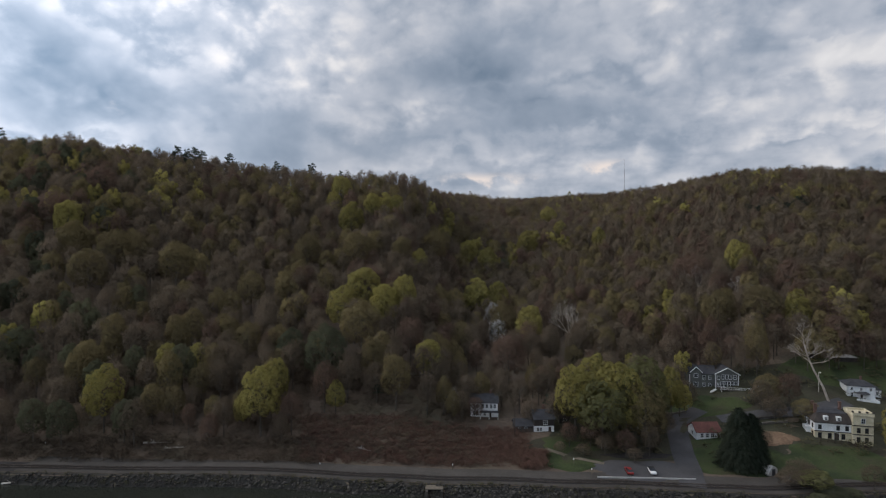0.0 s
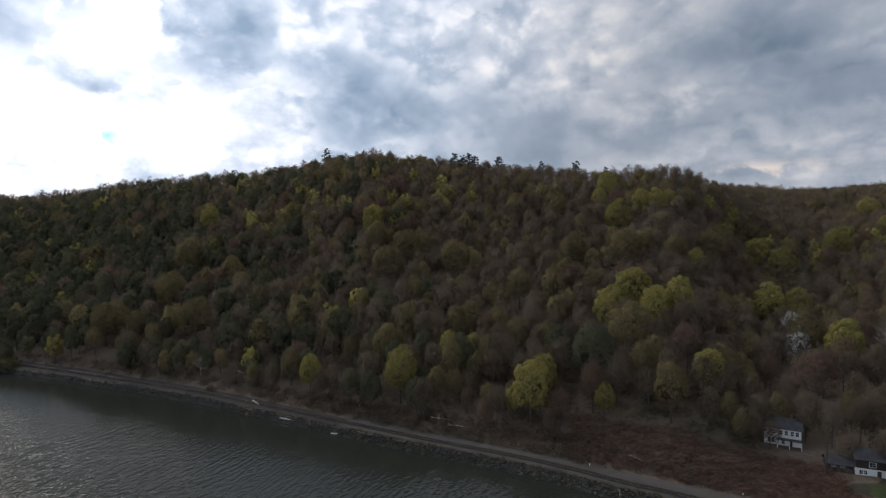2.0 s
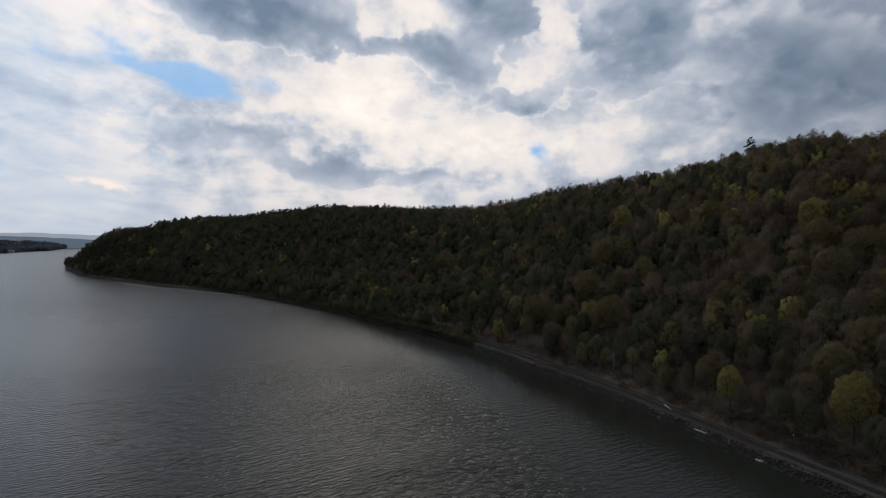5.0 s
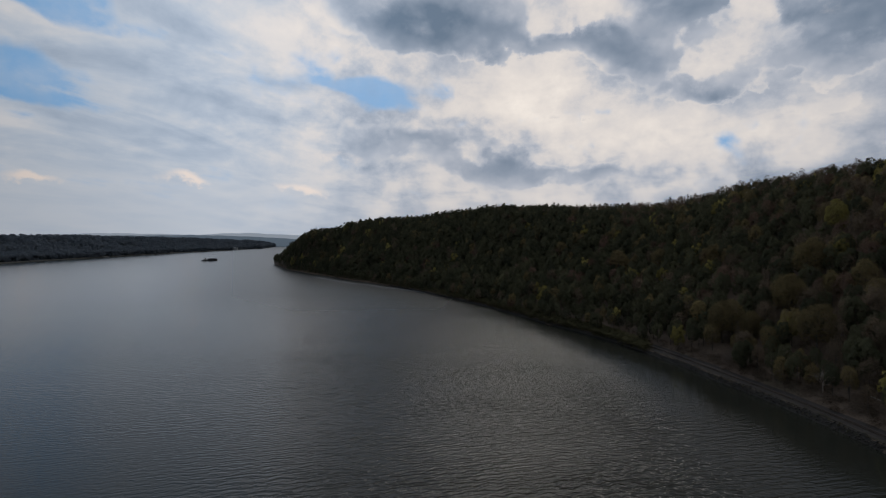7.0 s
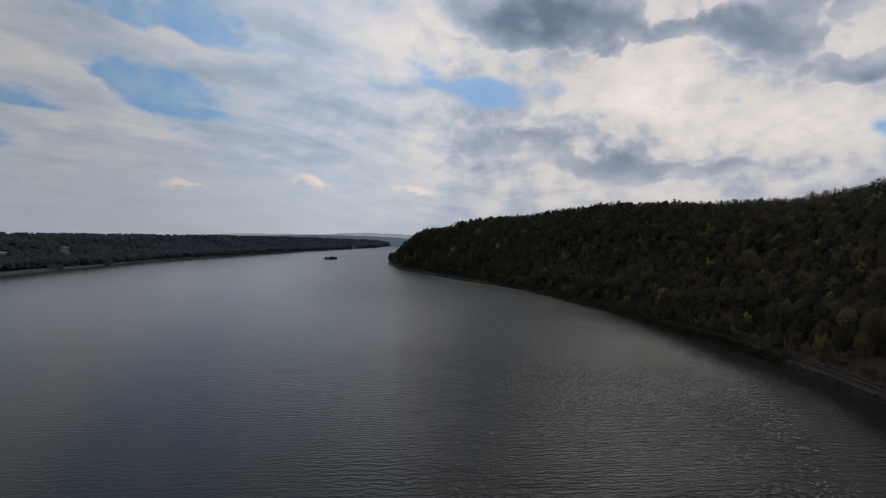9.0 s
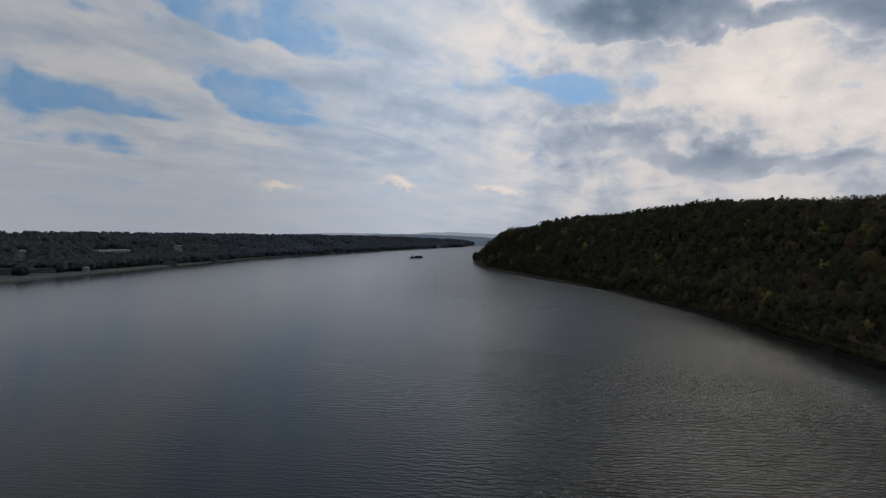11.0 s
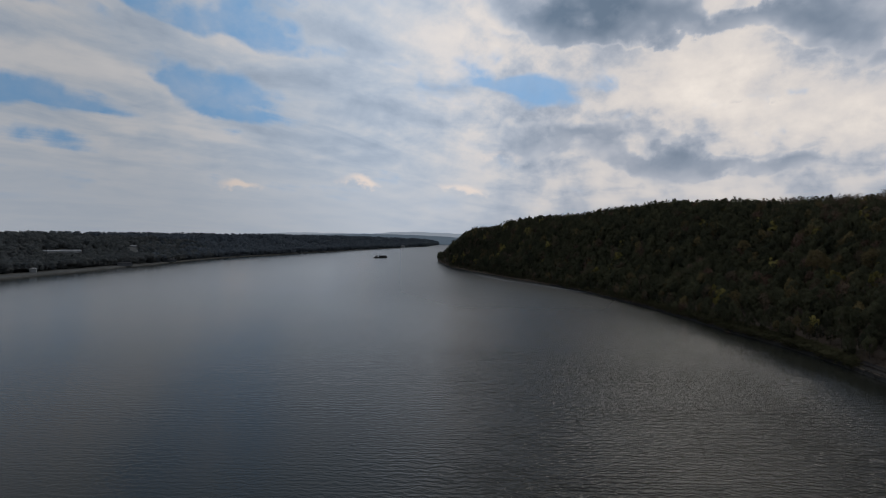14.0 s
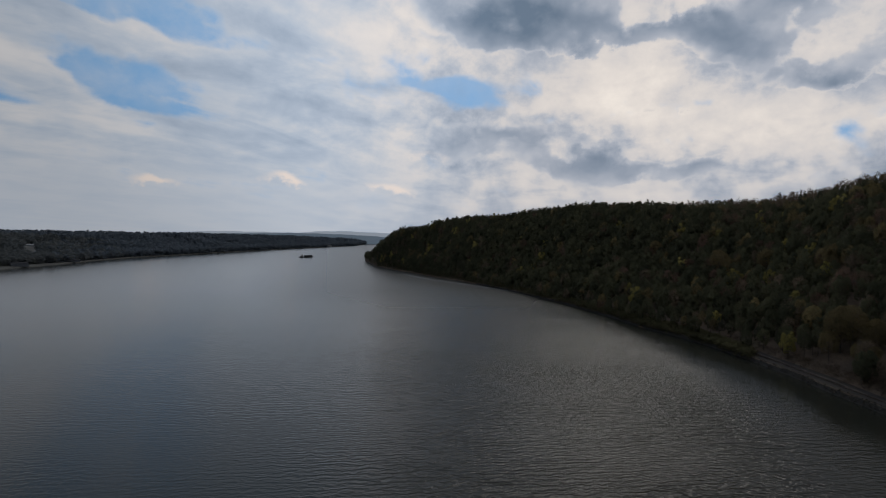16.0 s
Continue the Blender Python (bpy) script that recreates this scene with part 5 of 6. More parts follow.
def wall_block(parent, x0, y0, x1, y1, z0, z1, mat, gable=None, label=""):
    """The outer walls of a block; gable: height of the peak over the eaves, its ridge along x or y."""
    bm = bmesh.new()
    box(bm, x0, y0, z0, x1, y1, z1)
    if gable:
        axis, rise = gable
        if axis == "x":
            tri = [[(x, y0, z1), (x, y1, z1), (x, (y0 + y1) / 2, z1 + rise)] for x in (x0, x1)]
        else:
            tri = [[(x0, y, z1), (x1, y, z1), ((x0 + x1) / 2, y, z1 + rise)] for y in (y0, y1)]
        vs = [[bm.verts.new(p) for p in t] for t in tri]
        bm.faces.new(vs[0])
        bm.faces.new(vs[1][::-1])
        for q in range(3):
            bm.faces.new((vs[0][q], vs[0][(q + 1) % 3], vs[1][(q + 1) % 3], vs[1][q]))
    return part("wall", bm, mat, parent, label)


def gable_roof(parent, x0, y0, x1, y1, z, rise, mat, axis="x", over=0.45, thick=0.18, label=""):
    """Two sloping slabs with eaves, ridge along x or y."""
    bm = bmesh.new()
    if axis == "y":
        x0, y0, x1, y1 = y0, x0, y1, x1
    mid, half = (y0 + y1) / 2, (y1 - y0) / 2
    drop = rise / half * over
    for s in (-1, 1):
        edge = mid + s * (half + over)
        pts = [(x0 - over, edge, z - drop), (x1 + over, edge, z - drop), (x1 + over, mid, z + rise), (x0 - over, mid, z + rise)]
        if axis == "y":
            pts = [(q, p, r) for p, q, r in pts]
        low = [bm.verts.new(p) for p in pts]
        top = [bm.verts.new((p[0], p[1], p[2] + thick)) for p in pts]
        bm.faces.new(low)
        bm.faces.new(top[::-1])
        for q in range(4):
            bm.faces.new((low[q], top[q], top[(q + 1) % 4], low[(q + 1) % 4]))
    bmesh.ops.recalc_face_normals(bm, faces=bm.faces)
    return part("roof", bm, mat, parent, label)


def slope_roof(parent, x0, y0, x1, y1, z0, z1, inset, mat, over=0.4, label="", name="roof"):
    """A hipped or mansard roof: a frustum with eaves."""
    bm = bmesh.new()
    rings_ = []
    for z, o in ((z0 - 0.2, over), (z0, over), (z1, -inset)):
        rings_.append([bm.verts.new(p) for p in ((x0 - o, y0 - o, z), (x1 + o, y0 - o, z), (x1 + o, y1 + o, z), (x0 - o, y1 + o, z))])
    bm.faces.new(rings_[0][::-1])
    bm.faces.new(rings_[2])
    for a_, b_ in zip(rings_, rings_[1:]):
        for q in range(4):
            bm.faces.new((a_[q], a_[(q + 1) % 4], b_[(q + 1) % 4], b_[q]))
    return part(name, bm, mat, parent, label)


def chimney(parent, x, y, z0, z1, w=0.7):
    bm = bmesh.new()
    box(bm, x - w / 2, y - w / 2, z0, x + w / 2, y + w / 2, z1)
    box(bm, x - w / 2 - 0.08, y - w / 2 - 0.08, z1, x + w / 2 + 0.08, y + w / 2 + 0.08, z1 + 0.2)
    return part("chimney", bm, brick, parent, "red brick chimney")


def door(parent, x, y, z, w=0.95, h=2.05, mat=None):
    bm = bmesh.new()
    box(bm, x - w / 2 - 0.1, y - 0.06, z, x + w / 2 + 0.1, y + 0.03, z + h + 0.1)
    fr = part("door_frame", bm, white_paint, parent)
    bm = bmesh.new()
    box(bm, x - w / 2, y - 0.1, z, x + w / 2, y, z + h, 0.01)
    part("door", bm, mat or dark_wood, fr)


def railing(parent, x0, x1, y, z, mat, h=1.0, gap=0.35):
    bm = bmesh.new()
    box(bm, x0, y - 0.04, z + h - 0.08, x1, y + 0.04, z + h)
    box(bm, x0, y - 0.03, z + 0.1, x1, y + 0.03, z + 0.16)
    for x in np.arange(x0, x1 + 0.01, gap):
        box(bm, x - 0.025, y - 0.025, z, x + 0.025, y + 0.025, z + h)
    return part("railing", bm, mat, parent, "white painted railing")


def porch_post(parent, x, y, z0, z1, mat, r=0.12):
    bm = bmesh.new()
    limb(bm, (x, y, z0), (x, y, z1), r, r, 8)
    return part("post", bm, mat, parent)


# ---- the houses ----
def white_farmhouse():
    h = thing("farmhouse", pose(15.4, 202, float(ground(15.4, 200)) - 0.3, 0, 0, -3), "white two-storey farmhouse with dark roof and black shutters", "house")
    wall_block(h, -5, 0, 5, 7, 0, 6.0, white_wall, ("x", 2.3))
    gable_roof(h, -5, 0, 5, 7, 6.0, 2.3, dark_roof)
    for x in (-3.6, -2.6, -0.4, 1.0, 2.6, 3.9):
        window(h, x, 0, 3.9, 0.75, 1.35, shutters=x in (-3.1, 9))
    for x in (-3.6, -2.6, 0.2):
        window(h, x, 0, 1.1, 0.75, 1.5)
    for y in (1.8, 5):
        window(h, -5, y, 3.9, 0.8, 1.35, -90)
    bm = bmesh.new()
    box(bm, -1.6, -2.2, 2.75, 5.2, 0.1, 2.95)
    part("porch_roof", bm, dark_roof, h, "low dark porch roof")
    bm = bmesh.new()
    box(bm, -1.6, -2.2, -0.6, 5.2, 0, 0.2)
    part("porch_floor", bm, dark_wood, h)
    for x in (-1.4, 1.8, 5):
        porch_post(h, x, -2.05, 0.2, 2.75, white_paint)
    railing(h, -1.4, 5, -2.1, 0.2, dark_wood)
    bm = bmesh.new()
    for s in range(5):
        box(bm, -1.3, -2.2 - (s + 1) * 0.34, -0.6 - s * 0.28, 2.9, -2.2 - s * 0.34, 0.2 - s * 0.28)
    part("steps", bm, white_paint, h, "white painted porch steps")
    door(h, 2.2, 0, 0.2)
    chimney(h, 2.4, 3.6, 7.6, 9.4)
    chimney(h, -2.4, 3.2, 7.6, 8.9, 0.5)


def dark_cottage():
    h = thing("cottage", pose(35.5, 190, float(ground(35.5, 189)) - 0.4, 0, 0, 4), "dark brown cottage with a white ground floor and black roof", "house")
    wall_block(h, -3.6, 0, 3.4, 6.5, 0, 2.5, white_wall)
    wall_block(h, -3.6, -0.15, 3.4, 6.5, 2.5, 5.0, brown_wall, ("x", 2.2), "dark stained upper boards")
    gable_roof(h, -3.6, -0.15, 3.4, 6.5, 5.0, 2.2, dark_roof)
    window(h, 0.3, -0.15, 3.1, 1.5, 1.2)
    for x in (-2.3, -1.3):
        window(h, x, 0, 0.8, 0.8, 1.1)
    door(h, 1.9, 0, 0.05)
    chimney(h, 0.6, 4.2, 6.4, 8.6)
    wall_block(h, -10, 1, -3.6, 6, 0, 2.4, brown_wall, ("x", 1.6))
    gable_roof(h, -10, 1, -3.6, 6, 2.4, 1.6, dark_roof)
    bm = bmesh.new()
    box(bm, -10, 0.2, 0, -3.7, 0.45, 1.5)
    part("base_wall", bm, stone, h, "pale rough stone base wall")
    for x in (-8.5, -6.3):
        window(h, x, 1, 1.0, 0.9, 0.9)
    bm = bmesh.new()
    for s in range(9):
        box(bm, 0.9, -0.5 - (s + 1) * 0.95, -0.2 - s * 0.16, 2.5, -0.5 - s * 0.95, 0.02 - s * 0.16)
    part("steps", bm, concrete, h, "pale concrete garden steps")
    g = thing("garden_shed", pose(44, 197, float(ground(44, 197)), 0, 0, 4), "small dark garden shed with one window", "shed")
    wall_block(g, -1.8, 0, 1.8, 3, 0, 2.6, brown_wall, ("x", 1.0))
    gable_roof(g, -1.8, 0, 1.8, 3, 2.6, 1.0, dark_roof)
    window(g, -0.1, 0, 1.2, 1.5, 0.8)


def grey_house():
    z = float(ground(110, 218)) - 0.5
    h = thing("house", pose(110.5, 221, z, 0, 0, -10), "large grey-green house with white trim, gable front and deck", "house")
    wall_block(h, -9.5, 1.5, 0.5, 9.5, 0, 6.4, grey_wall, ("x", 2.6))
    gable_roof(h, -9.5, 1.5, 0.5, 9.5, 6.4, 2.6, dark_roof)
    wall_block(h, 0, 0, 8.6, 10, 0, 7.0, grey_wall, ("y", 2.4))
    gable_roof(h, 0, 0, 8.6, 10, 7.0, 2.4, dark_roof, "y", over=0.5)
    wall_block(h, -9.3, 0.9, -5.2, 5.5, 0, 7.2, grey_wall, ("y", 2.0))
    gable_roof(h, -9.3, 0.9, -5.2, 5.5, 7.2, 2.0, dark_roof, "y", over=0.35)
    for z0 in (1.3, 4.9):
        window(h, -7.25, 0.9, z0, 1.5, 1.5)
    bm = bmesh.new()
    for s in (-1, 1):
        limb(bm, (-7.25 + s * 2.4, 0.5, 6.9), (-7.25, 0.5, 9.2), 0.13, 0.13, 4)
    part("bargeboard", bm, white_paint, h, "white gable trim")
    bm = bmesh.new()
    for s in (-1, 1):
        a_, b_ = Vector((4.3 + s * 4.85, -0.52, 6.7)), Vector((4.3, -0.52, 9.42))
        limb(bm, a_, b_, 0.16, 0.16, 4)
    part("bargeboard", bm, white_paint, h, "white gable trim")
    for x, y in ((0, -0.04), (8.6, -0.04), (-9.5, 1.46)):
        bm = bmesh.new()
        box(bm, x - 0.14, y - 0.06, 0, x + 0.14, y + 0.1, 6.6)
        part("corner_board", bm, white_paint, h)
    for x in (2.9, 4.2, 5.5, 7.2):
        window(h, x, 0, 4.9, 1.0, 1.6)
    for x in (2.5, 3.75, 5.0, 6.25, 7.5):
        window(h, x, 0, 1.8, 1.05, 2.0)
    for x in (1.1,):
        for zz_ in (1.9, 4.6):
            window(h, x, 0, zz_, 0.9, 1.2)
    for x in (-4.0, -1.8):
        window(h, x, 1.5, 4.2, 0.85, 1.3)
        window(h, x, 1.5, 1.2, 0.85, 1.3)
    bm = bmesh.new()
    box(bm, 0.5, -4.2, 1.25, 12, 0, 1.5)
    part("deck", bm, dark_wood, h, "wooden deck on posts")
    for x in (1, 4.5, 8, 11.6):
        porch_post(h, x, -3.9, -2.0, 1.25, white_paint)
    railing(h, 0.6, 12, -4.1, 1.5, white_paint)
    bm = bmesh.new()
    for s in range(8):
        box(bm, -1.0 - s * 0.32, -3.6, 1.3 - (s + 1) * 0.2, -0.7 - s * 0.32 + 0.02, -2.4, 1.5 - s * 0.2)
    part("steps", bm, white_paint, h)
    chimney(h, -5, 5.5, 8.4, 10.4)


def mansion():
    z = float(ground(130, 180)) - 0.6
    h = thing("mansion", pose(132.6, 181, z, 0, 0, -14) @ Matrix.Scale(0.86, 4), "cream three-storey mansion with brown mansard roof and corner tower", "house")
    wall_block(h, -9.3, 0, 3.2, 10, 0, 4.2, cream_wall)
    wall_block(h, -9.32, -0.02, 3.2, 10, 4.2, 7.6, white_wall, label="white painted upper storey")
    bm = bmesh.new()
    box(bm, -9.55, -0.3, 4.1, 3.2, 0, 4.4)
    box(bm, -9.6, -0.35, 7.4, 3.2, 0, 7.75)
    part("cornice", bm, brown_roof, h, "brown moulded cornice")
    slope_roof(h, -9.3, 0, 3.2, 10, 7.8, 11.2, 1.1, brown_roof, 0.5, "steep brown mansard roof")
    slope_roof(h, -8.2, 1.1, 2.1, 8.9, 11.2, 12.0, 2.5, dark_roof, 0.1, "flat dark roof top")
    wall_block(h, 3.0, -1.4, 9.8, 6, 0, 11.4, cream_wall, label="cream corner tower")
    bm = bmesh.new()
    box(bm, 2.7, -1.7, 11.4, 10.1, 6.3, 11.8, 0.06)
    for x0, y0, x1, y1 in ((2.8, -1.6, 10.0, -1.2), (2.8, 5.8, 10.0, 6.2), (2.8, -1.2, 3.2, 5.8), (9.6, -1.2, 10.0, 5.8)):
        box(bm, x0, y0, 11.8, x1, y1, 12.6)
    part("parapet", bm, cream_wall, h, "cream stepped tower parapet")
    for x in (2.9, 5.2, 7.6, 9.7):
        bm = bmesh.new()
        box(bm, x - 0.35, -1.68, 12.6, x + 0.35, -1.12, 13.2, 0.04)
        part("merlon", bm, brown_roof, h, "brown capped merlon")
    bm = bmesh.new()
    box(bm, 2.8, -1.65, 4.1, 10, -1.4, 4.4)
    box(bm, 2.8, -1.65, 7.5, 10, -1.4, 7.8)
    part("cornice", bm, brown_roof, h)
    for x in (-7.6, -4.2, 0.4):
        window(h, x, 0, 1.6, 1.1, 1.9, frame_mat=dark_wood)
    for x in (-7.6, -1.4, 1.6):
        window(h, x, 0, 5.0, 1.0, 1.6, frame_mat=dark_wood)
    door(h, -1.9, 0, 1.2, 1.6, 2.6)
    for x in (4.9, 7.6):
        window(h, x, -1.4, 1.4, 1.0, 1.8, frame_mat=dark_wood)
        window(h, x, -1.4, 5.0, 1.0, 1.7, frame_mat=dark_wood)
    window(h, 6.4, -1.4, 8.6, 1.3, 1.8)
    for x in (-5.6, -1.2):
        bm = bmesh.new()
        box(bm, x - 0.9, -0.2, 8.4, x + 0.9, 1.4, 10.2, 0.15)
        d = part("dormer", bm, white_paint, h, "white arched dormer")
        window(d, x, -0.2, 8.7, 0.9, 1.1)
    for y in (2, 5.5):
        window(h, -9.32, y, 1.6, 1.0, 1.8, -90, frame_mat=dark_wood)
        window(h, -9.32, y, 5.0, 1.0, 1.6, -90, frame_mat=dark_wood)
    wall_block(h, -11, 3.5, -9.3, 7.5, 0, 4.6, white_wall, label="white side bay")
    chimney(h, -8.4, 2.5, 10.5, 14.0, 0.9)
    chimney(h, -7.6, 7.5, 10.5, 13.8, 0.9)
    chimney(h, 1.4, 6, 11, 14.4, 0.9)
    bm = bmesh.new()
    box(bm, -8.5, -3.0, -0.6, 8.5, 0, 0.5)
    part("porch_floor", bm, dark_wood, h)
    for x in np.arange(-8.3, 3.4, 2.3):
        porch_post(h, x, -2.8, 0.5, 2.0, dark_wood)
    railing(h, -8.4, 8.4, -2.9, 0.5, dark_wood)


def white_villa():
    z = float(ground(158, 207)) - 0.4
    h = thing("villa", pose(159.5, 208, z, 0, 0, -18) @ Matrix.Scale(0.84, 4), "white villa with dark hipped roof and columned porch", "house")
    wall_block(h, -5.4, 0, 5.4, 9, 0, 6.2, white_wall)
    slope_roof(h, -5.4, 0, 5.4, 9, 6.3, 8.2, 3.2, dark_roof, 0.6, "low dark hipped roof")
    for x in (-3.6, 0, 3.6):
        window(h, x, 0, 4.2, 0.8, 1.2)
    for x in (-3.6,):
        window(h, x, 0, 1.3, 0.9, 1.6)
    door(h, 0.2, 0, 0.9)
    bm = bmesh.new()
    bmesh.ops.create_cone(bm, cap_ends=True, segments=20, radius1=2.7, radius2=1.6, depth=0.7, matrix=Matrix.Translation((0.4, -0.9, 3.4)))
    part("porch_roof", bm, dark_roof, h, "dark curved porch roof")
    for x in (-1.7, 0, 1.2, 2.6):
        porch_post(h, x, -2.6, 0.6, 3.1, white_paint, 0.14)
    bm = bmesh.new()
    box(bm, -2.6, -3.2, -1.5, 6.0, 0, 0.6)
    part("porch_floor", bm, white_paint, h)
    railing(h, -2.5, 5.9, -3.1, 0.6, white_paint)
    wall_block(h, 5.4, 2.5, 8.6, 8, 0, 4.4, white_wall)
    slope_roof(h, 5.4, 2.5, 8.6, 8, 4.5, 5.3, 1.2, dark_roof, 0.3)
    window(h, 7, 2.5, 2.4, 0.8, 1.2)
    chimney(h, 1.5, 5, 7.4, 9.6)


def sheds():
    for x, y, w, turn in ((172, 233, 9, -6), (161, 236, 4.0, -6)):
        h = thing("long_shed", pose(x, y, float(ground(x, y)) - 0.2, 0, 0, turn), "long low white shed with a flat pale roof", "shed", "white sheds")
        wall_block(h, -w / 2, 0, w / 2, 5, 0, 2.4, brown_wall)
        slope_roof(h, -w / 2, 0, w / 2, 5, 2.5, 3.0, 1.0, concrete, 0.3, "pale metal roof")
    h = thing("boathouse", pose(90.6, 185.5, float(ground(90, 185)) - 0.3, 0, 0, 2), "white shed with a rusty red gable roof", "shed")
    wall_block(h, -4.2, 0, 4, 6, 0, 3.0, white_wall, ("x", 2.2))
    gable_roof(h, -4.2, 0, 4, 6, 3.0, 2.2, red_roof, over=0.5, label="rusty red metal roof")
    for x in (-2.4, -0.6, 1.2):
        window(h, x, 0, 1.0, 0.9, 1.3)
    window(h, -4.2, 3, 1.2, 0.9, 1.2, -90)
    door(h, 3.4, 0, 0)
    # the arched store on the lawn
    bm = bmesh.new()
    n_ = 14
    for y in (0, 4.5):
        for q in range(n_ + 1):
            t = math.pi * q / n_
            bm.verts.new((math.cos(t) * 2.1, y, math.sin(t) * 2.7))
    bm.verts.ensure_lookup_table()
    for q in range(n_):
        bm.faces.new((bm.verts[q], bm.verts[q + 1], bm.verts[n_ + 2 + q], bm.verts[n_ + 1 + q]))
    bm.faces.new([bm.verts[q] for q in range(n_, -1, -1)])
    bm.faces.new([bm.verts[n_ + 1 + q] for q in range(n_ + 1)])
    bmesh.ops.recalc_face_normals(bm, faces=bm.faces)
    h = thing("garden_tunnel", pose(97.5, 160.5, float(ground(97.5, 161)) - 0.05, 0, 0, 24), "small pale arched garden tunnel on the lawn", "garden tunnel")
    part("cover", bm, concrete, h, "dull white sheet cover")
    bm = bmesh.new()
    box(bm, -0.7, -0.08, 0, 0.7, 0.02, 1.9)
    part("flap", bm, dark_roof, h, "dark end flap")


white_farmhouse()
dark_cottage()
grey_house()
mansion()
white_villa()
sheds()

# ---- cars ----
tyre_mat = material("tyre_rubber", ((0.015, 0.015, 0.015), (0.03, 0.03, 0.03)), 0.9, 3.0)
rim_mat = material("wheel_rim", ((0.3, 0.3, 0.3), (0.5, 0.5, 0.5)), 0.4, 3.0, metal=0.8)
lamp_mat = material("lamp_glass", ((0.5, 0.5, 0.48), (0.7, 0.7, 0.68)), 0.2, 3.0)
tail_mat = material("tail_lamp_glass", ((0.3, 0.01, 0.01), (0.4, 0.02, 0.02)), 0.2, 3.0)


def car(x, y, turn, paint, roof, label):
    """A saloon 4.5 m long, nose along +y before turning."""
    h = thing("car", pose(x, y, float(ground(x, y)) + 0.24, 0, 0, turn), label, "car", "parked cars")
    bm = bmesh.new()
    box(bm, -0.88, -2.2, 0.28, 0.88, 2.2, 0.88, 0.14)
    part("body", bm, paint, h)
    bm = bmesh.new()
    rings_ = []
    for z, hx, y0, y1 in ((0.86, 0.80, -1.75, 1.05), (1.40, 0.62, -1.15, 0.35)):
        rings_.append([bm.verts.new(p) for p in ((-hx, y0, z), (hx, y0, z), (hx, y1, z), (-hx, y1, z))])
    for q in range(4):
        bm.faces.new((rings_[0][q], rings_[0][(q + 1) % 4], rings_[1][(q + 1) % 4], rings_[1][q]))
    part("windows", bm, pane_mat, h, "dark tinted glass")
    bm = bmesh.new()
    box(bm, -0.64, -1.2, 1.38, 0.64, 0.4, 1.45, 0.03)
    part("roof", bm, roof, h)
    for sx in (-1, 1):
        for sy in (-1.35, 1.35):
            bm = bmesh.new()
            bmesh.ops.create_cone(bm, cap_ends=True, segments=18, radius1=0.33, radius2=0.33, depth=0.24, matrix=pose(sx * 0.8, sy, 0.33, 0, 90, 0))
            w = part("wheel", bm, tyre_mat, h)
            bm = bmesh.new()
            bmesh.ops.create_cone(bm, cap_ends=True, segments=12, radius1=0.2, radius2=0.2, depth=0.26, matrix=pose(sx * 0.8, sy, 0.33, 0, 90, 0))
            part("rim", bm, rim_mat, w)
        for sy, name, mat in ((2.2, "headlight", lamp_mat), (-2.2, "tail_light", tail_mat)):
            bm = bmesh.new()
            box(bm, sx * 0.62 - 0.18, sy - 0.05, 0.6, sx * 0.62 + 0.18, sy + 0.05, 0.76)
            part(name, bm, mat, h)


red_paint = material("red_car_paint", ((0.20, 0.022, 0.020), (0.27, 0.035, 0.030)), 0.35, 0.8, spec=0.5)
car(55.3, 161.6, -4, red_paint, red_paint, "red saloon car parked on the asphalt lot")
car(62.2, 161.6, 172, white_paint, tyre_mat, "white car with a black roof parked on the lot")

# ---- poles, mast, steps and walls ----
for x, y, height, lamp in ((24.8, 187, 10, False), (118.5, 206, 6.5, True), (146, 212, 8, True), (68, 178, 7, False), (88, 216, 9, True)):
    ob = thing("utility_pole", pose(x, y, float(ground(x, y)) - 0.3), "weathered wooden utility pole", "pole", "utility poles")
    bm = bmesh.new()
    limb(bm, (0, 0, 0), (0, 0, height), 0.16, 0.11, 8)
    part("shaft", bm, driftwood if x == 146 else dark_wood, ob)
    bm = bmesh.new()
    box(bm, -0.9, -0.06, height - 0.8, 0.9, 0.06, height - 0.68)
    part("crossarm", bm, dark_wood, ob)
    if lamp:
        bm = bmesh.new()
        bmesh.ops.create_uvsphere(bm, u_segments=10, v_segments=6, radius=0.24, matrix=Matrix.Translation((0.3, -0.4, height)))
        part("lamp_head", bm, white_paint, ob, "white lamp globe")
culvert = thing("culvert", pose(-2.2, 151.6, 0), "small stone culvert mouth under the railway bed", "culvert")
bm = bmesh.new()
box(bm, -2.5, -0.2, 2.0, 2.5, 2.6, 2.32, 0.05)
part("lintel", bm, path_dirt, culvert, "pale stone lintel")
for s in (-1, 1):
    bm = bmesh.new()
    box(bm, s * 2.1 - 0.35, -1.4, -1.0, s * 2.1 + 0.35, 2.6, 2.0, 0.05)
    part("side_wall", bm, stone, culvert)
# solid black block in the mouth; the hollow's shade is its colour
bm = bmesh.new()
box(bm, -1.8, 0.5, -1.0, 1.8, 2.6, 2.0)
part("barrel", bm, tyre_mat, culvert, "black block painted for the culvert's unlit hollow")
for pts, hgt in (([(103, 192), (112, 194.5), (122, 195.5)], 0.9), ([(104, 189.5), (113, 191.5), (122, 192)], 0.7), ([(58, 180.5), (66, 181), (72, 180.5)], 0.9), ([(84, 204), (92, 206)], 0.8)):
    strip("garden_wall", pts, 0.6, stone, hgt, "low dry-stone garden wall", "wall", kind="structure", thick=1.4, step=0.8, rough=0.3)
bm = bmesh.new()
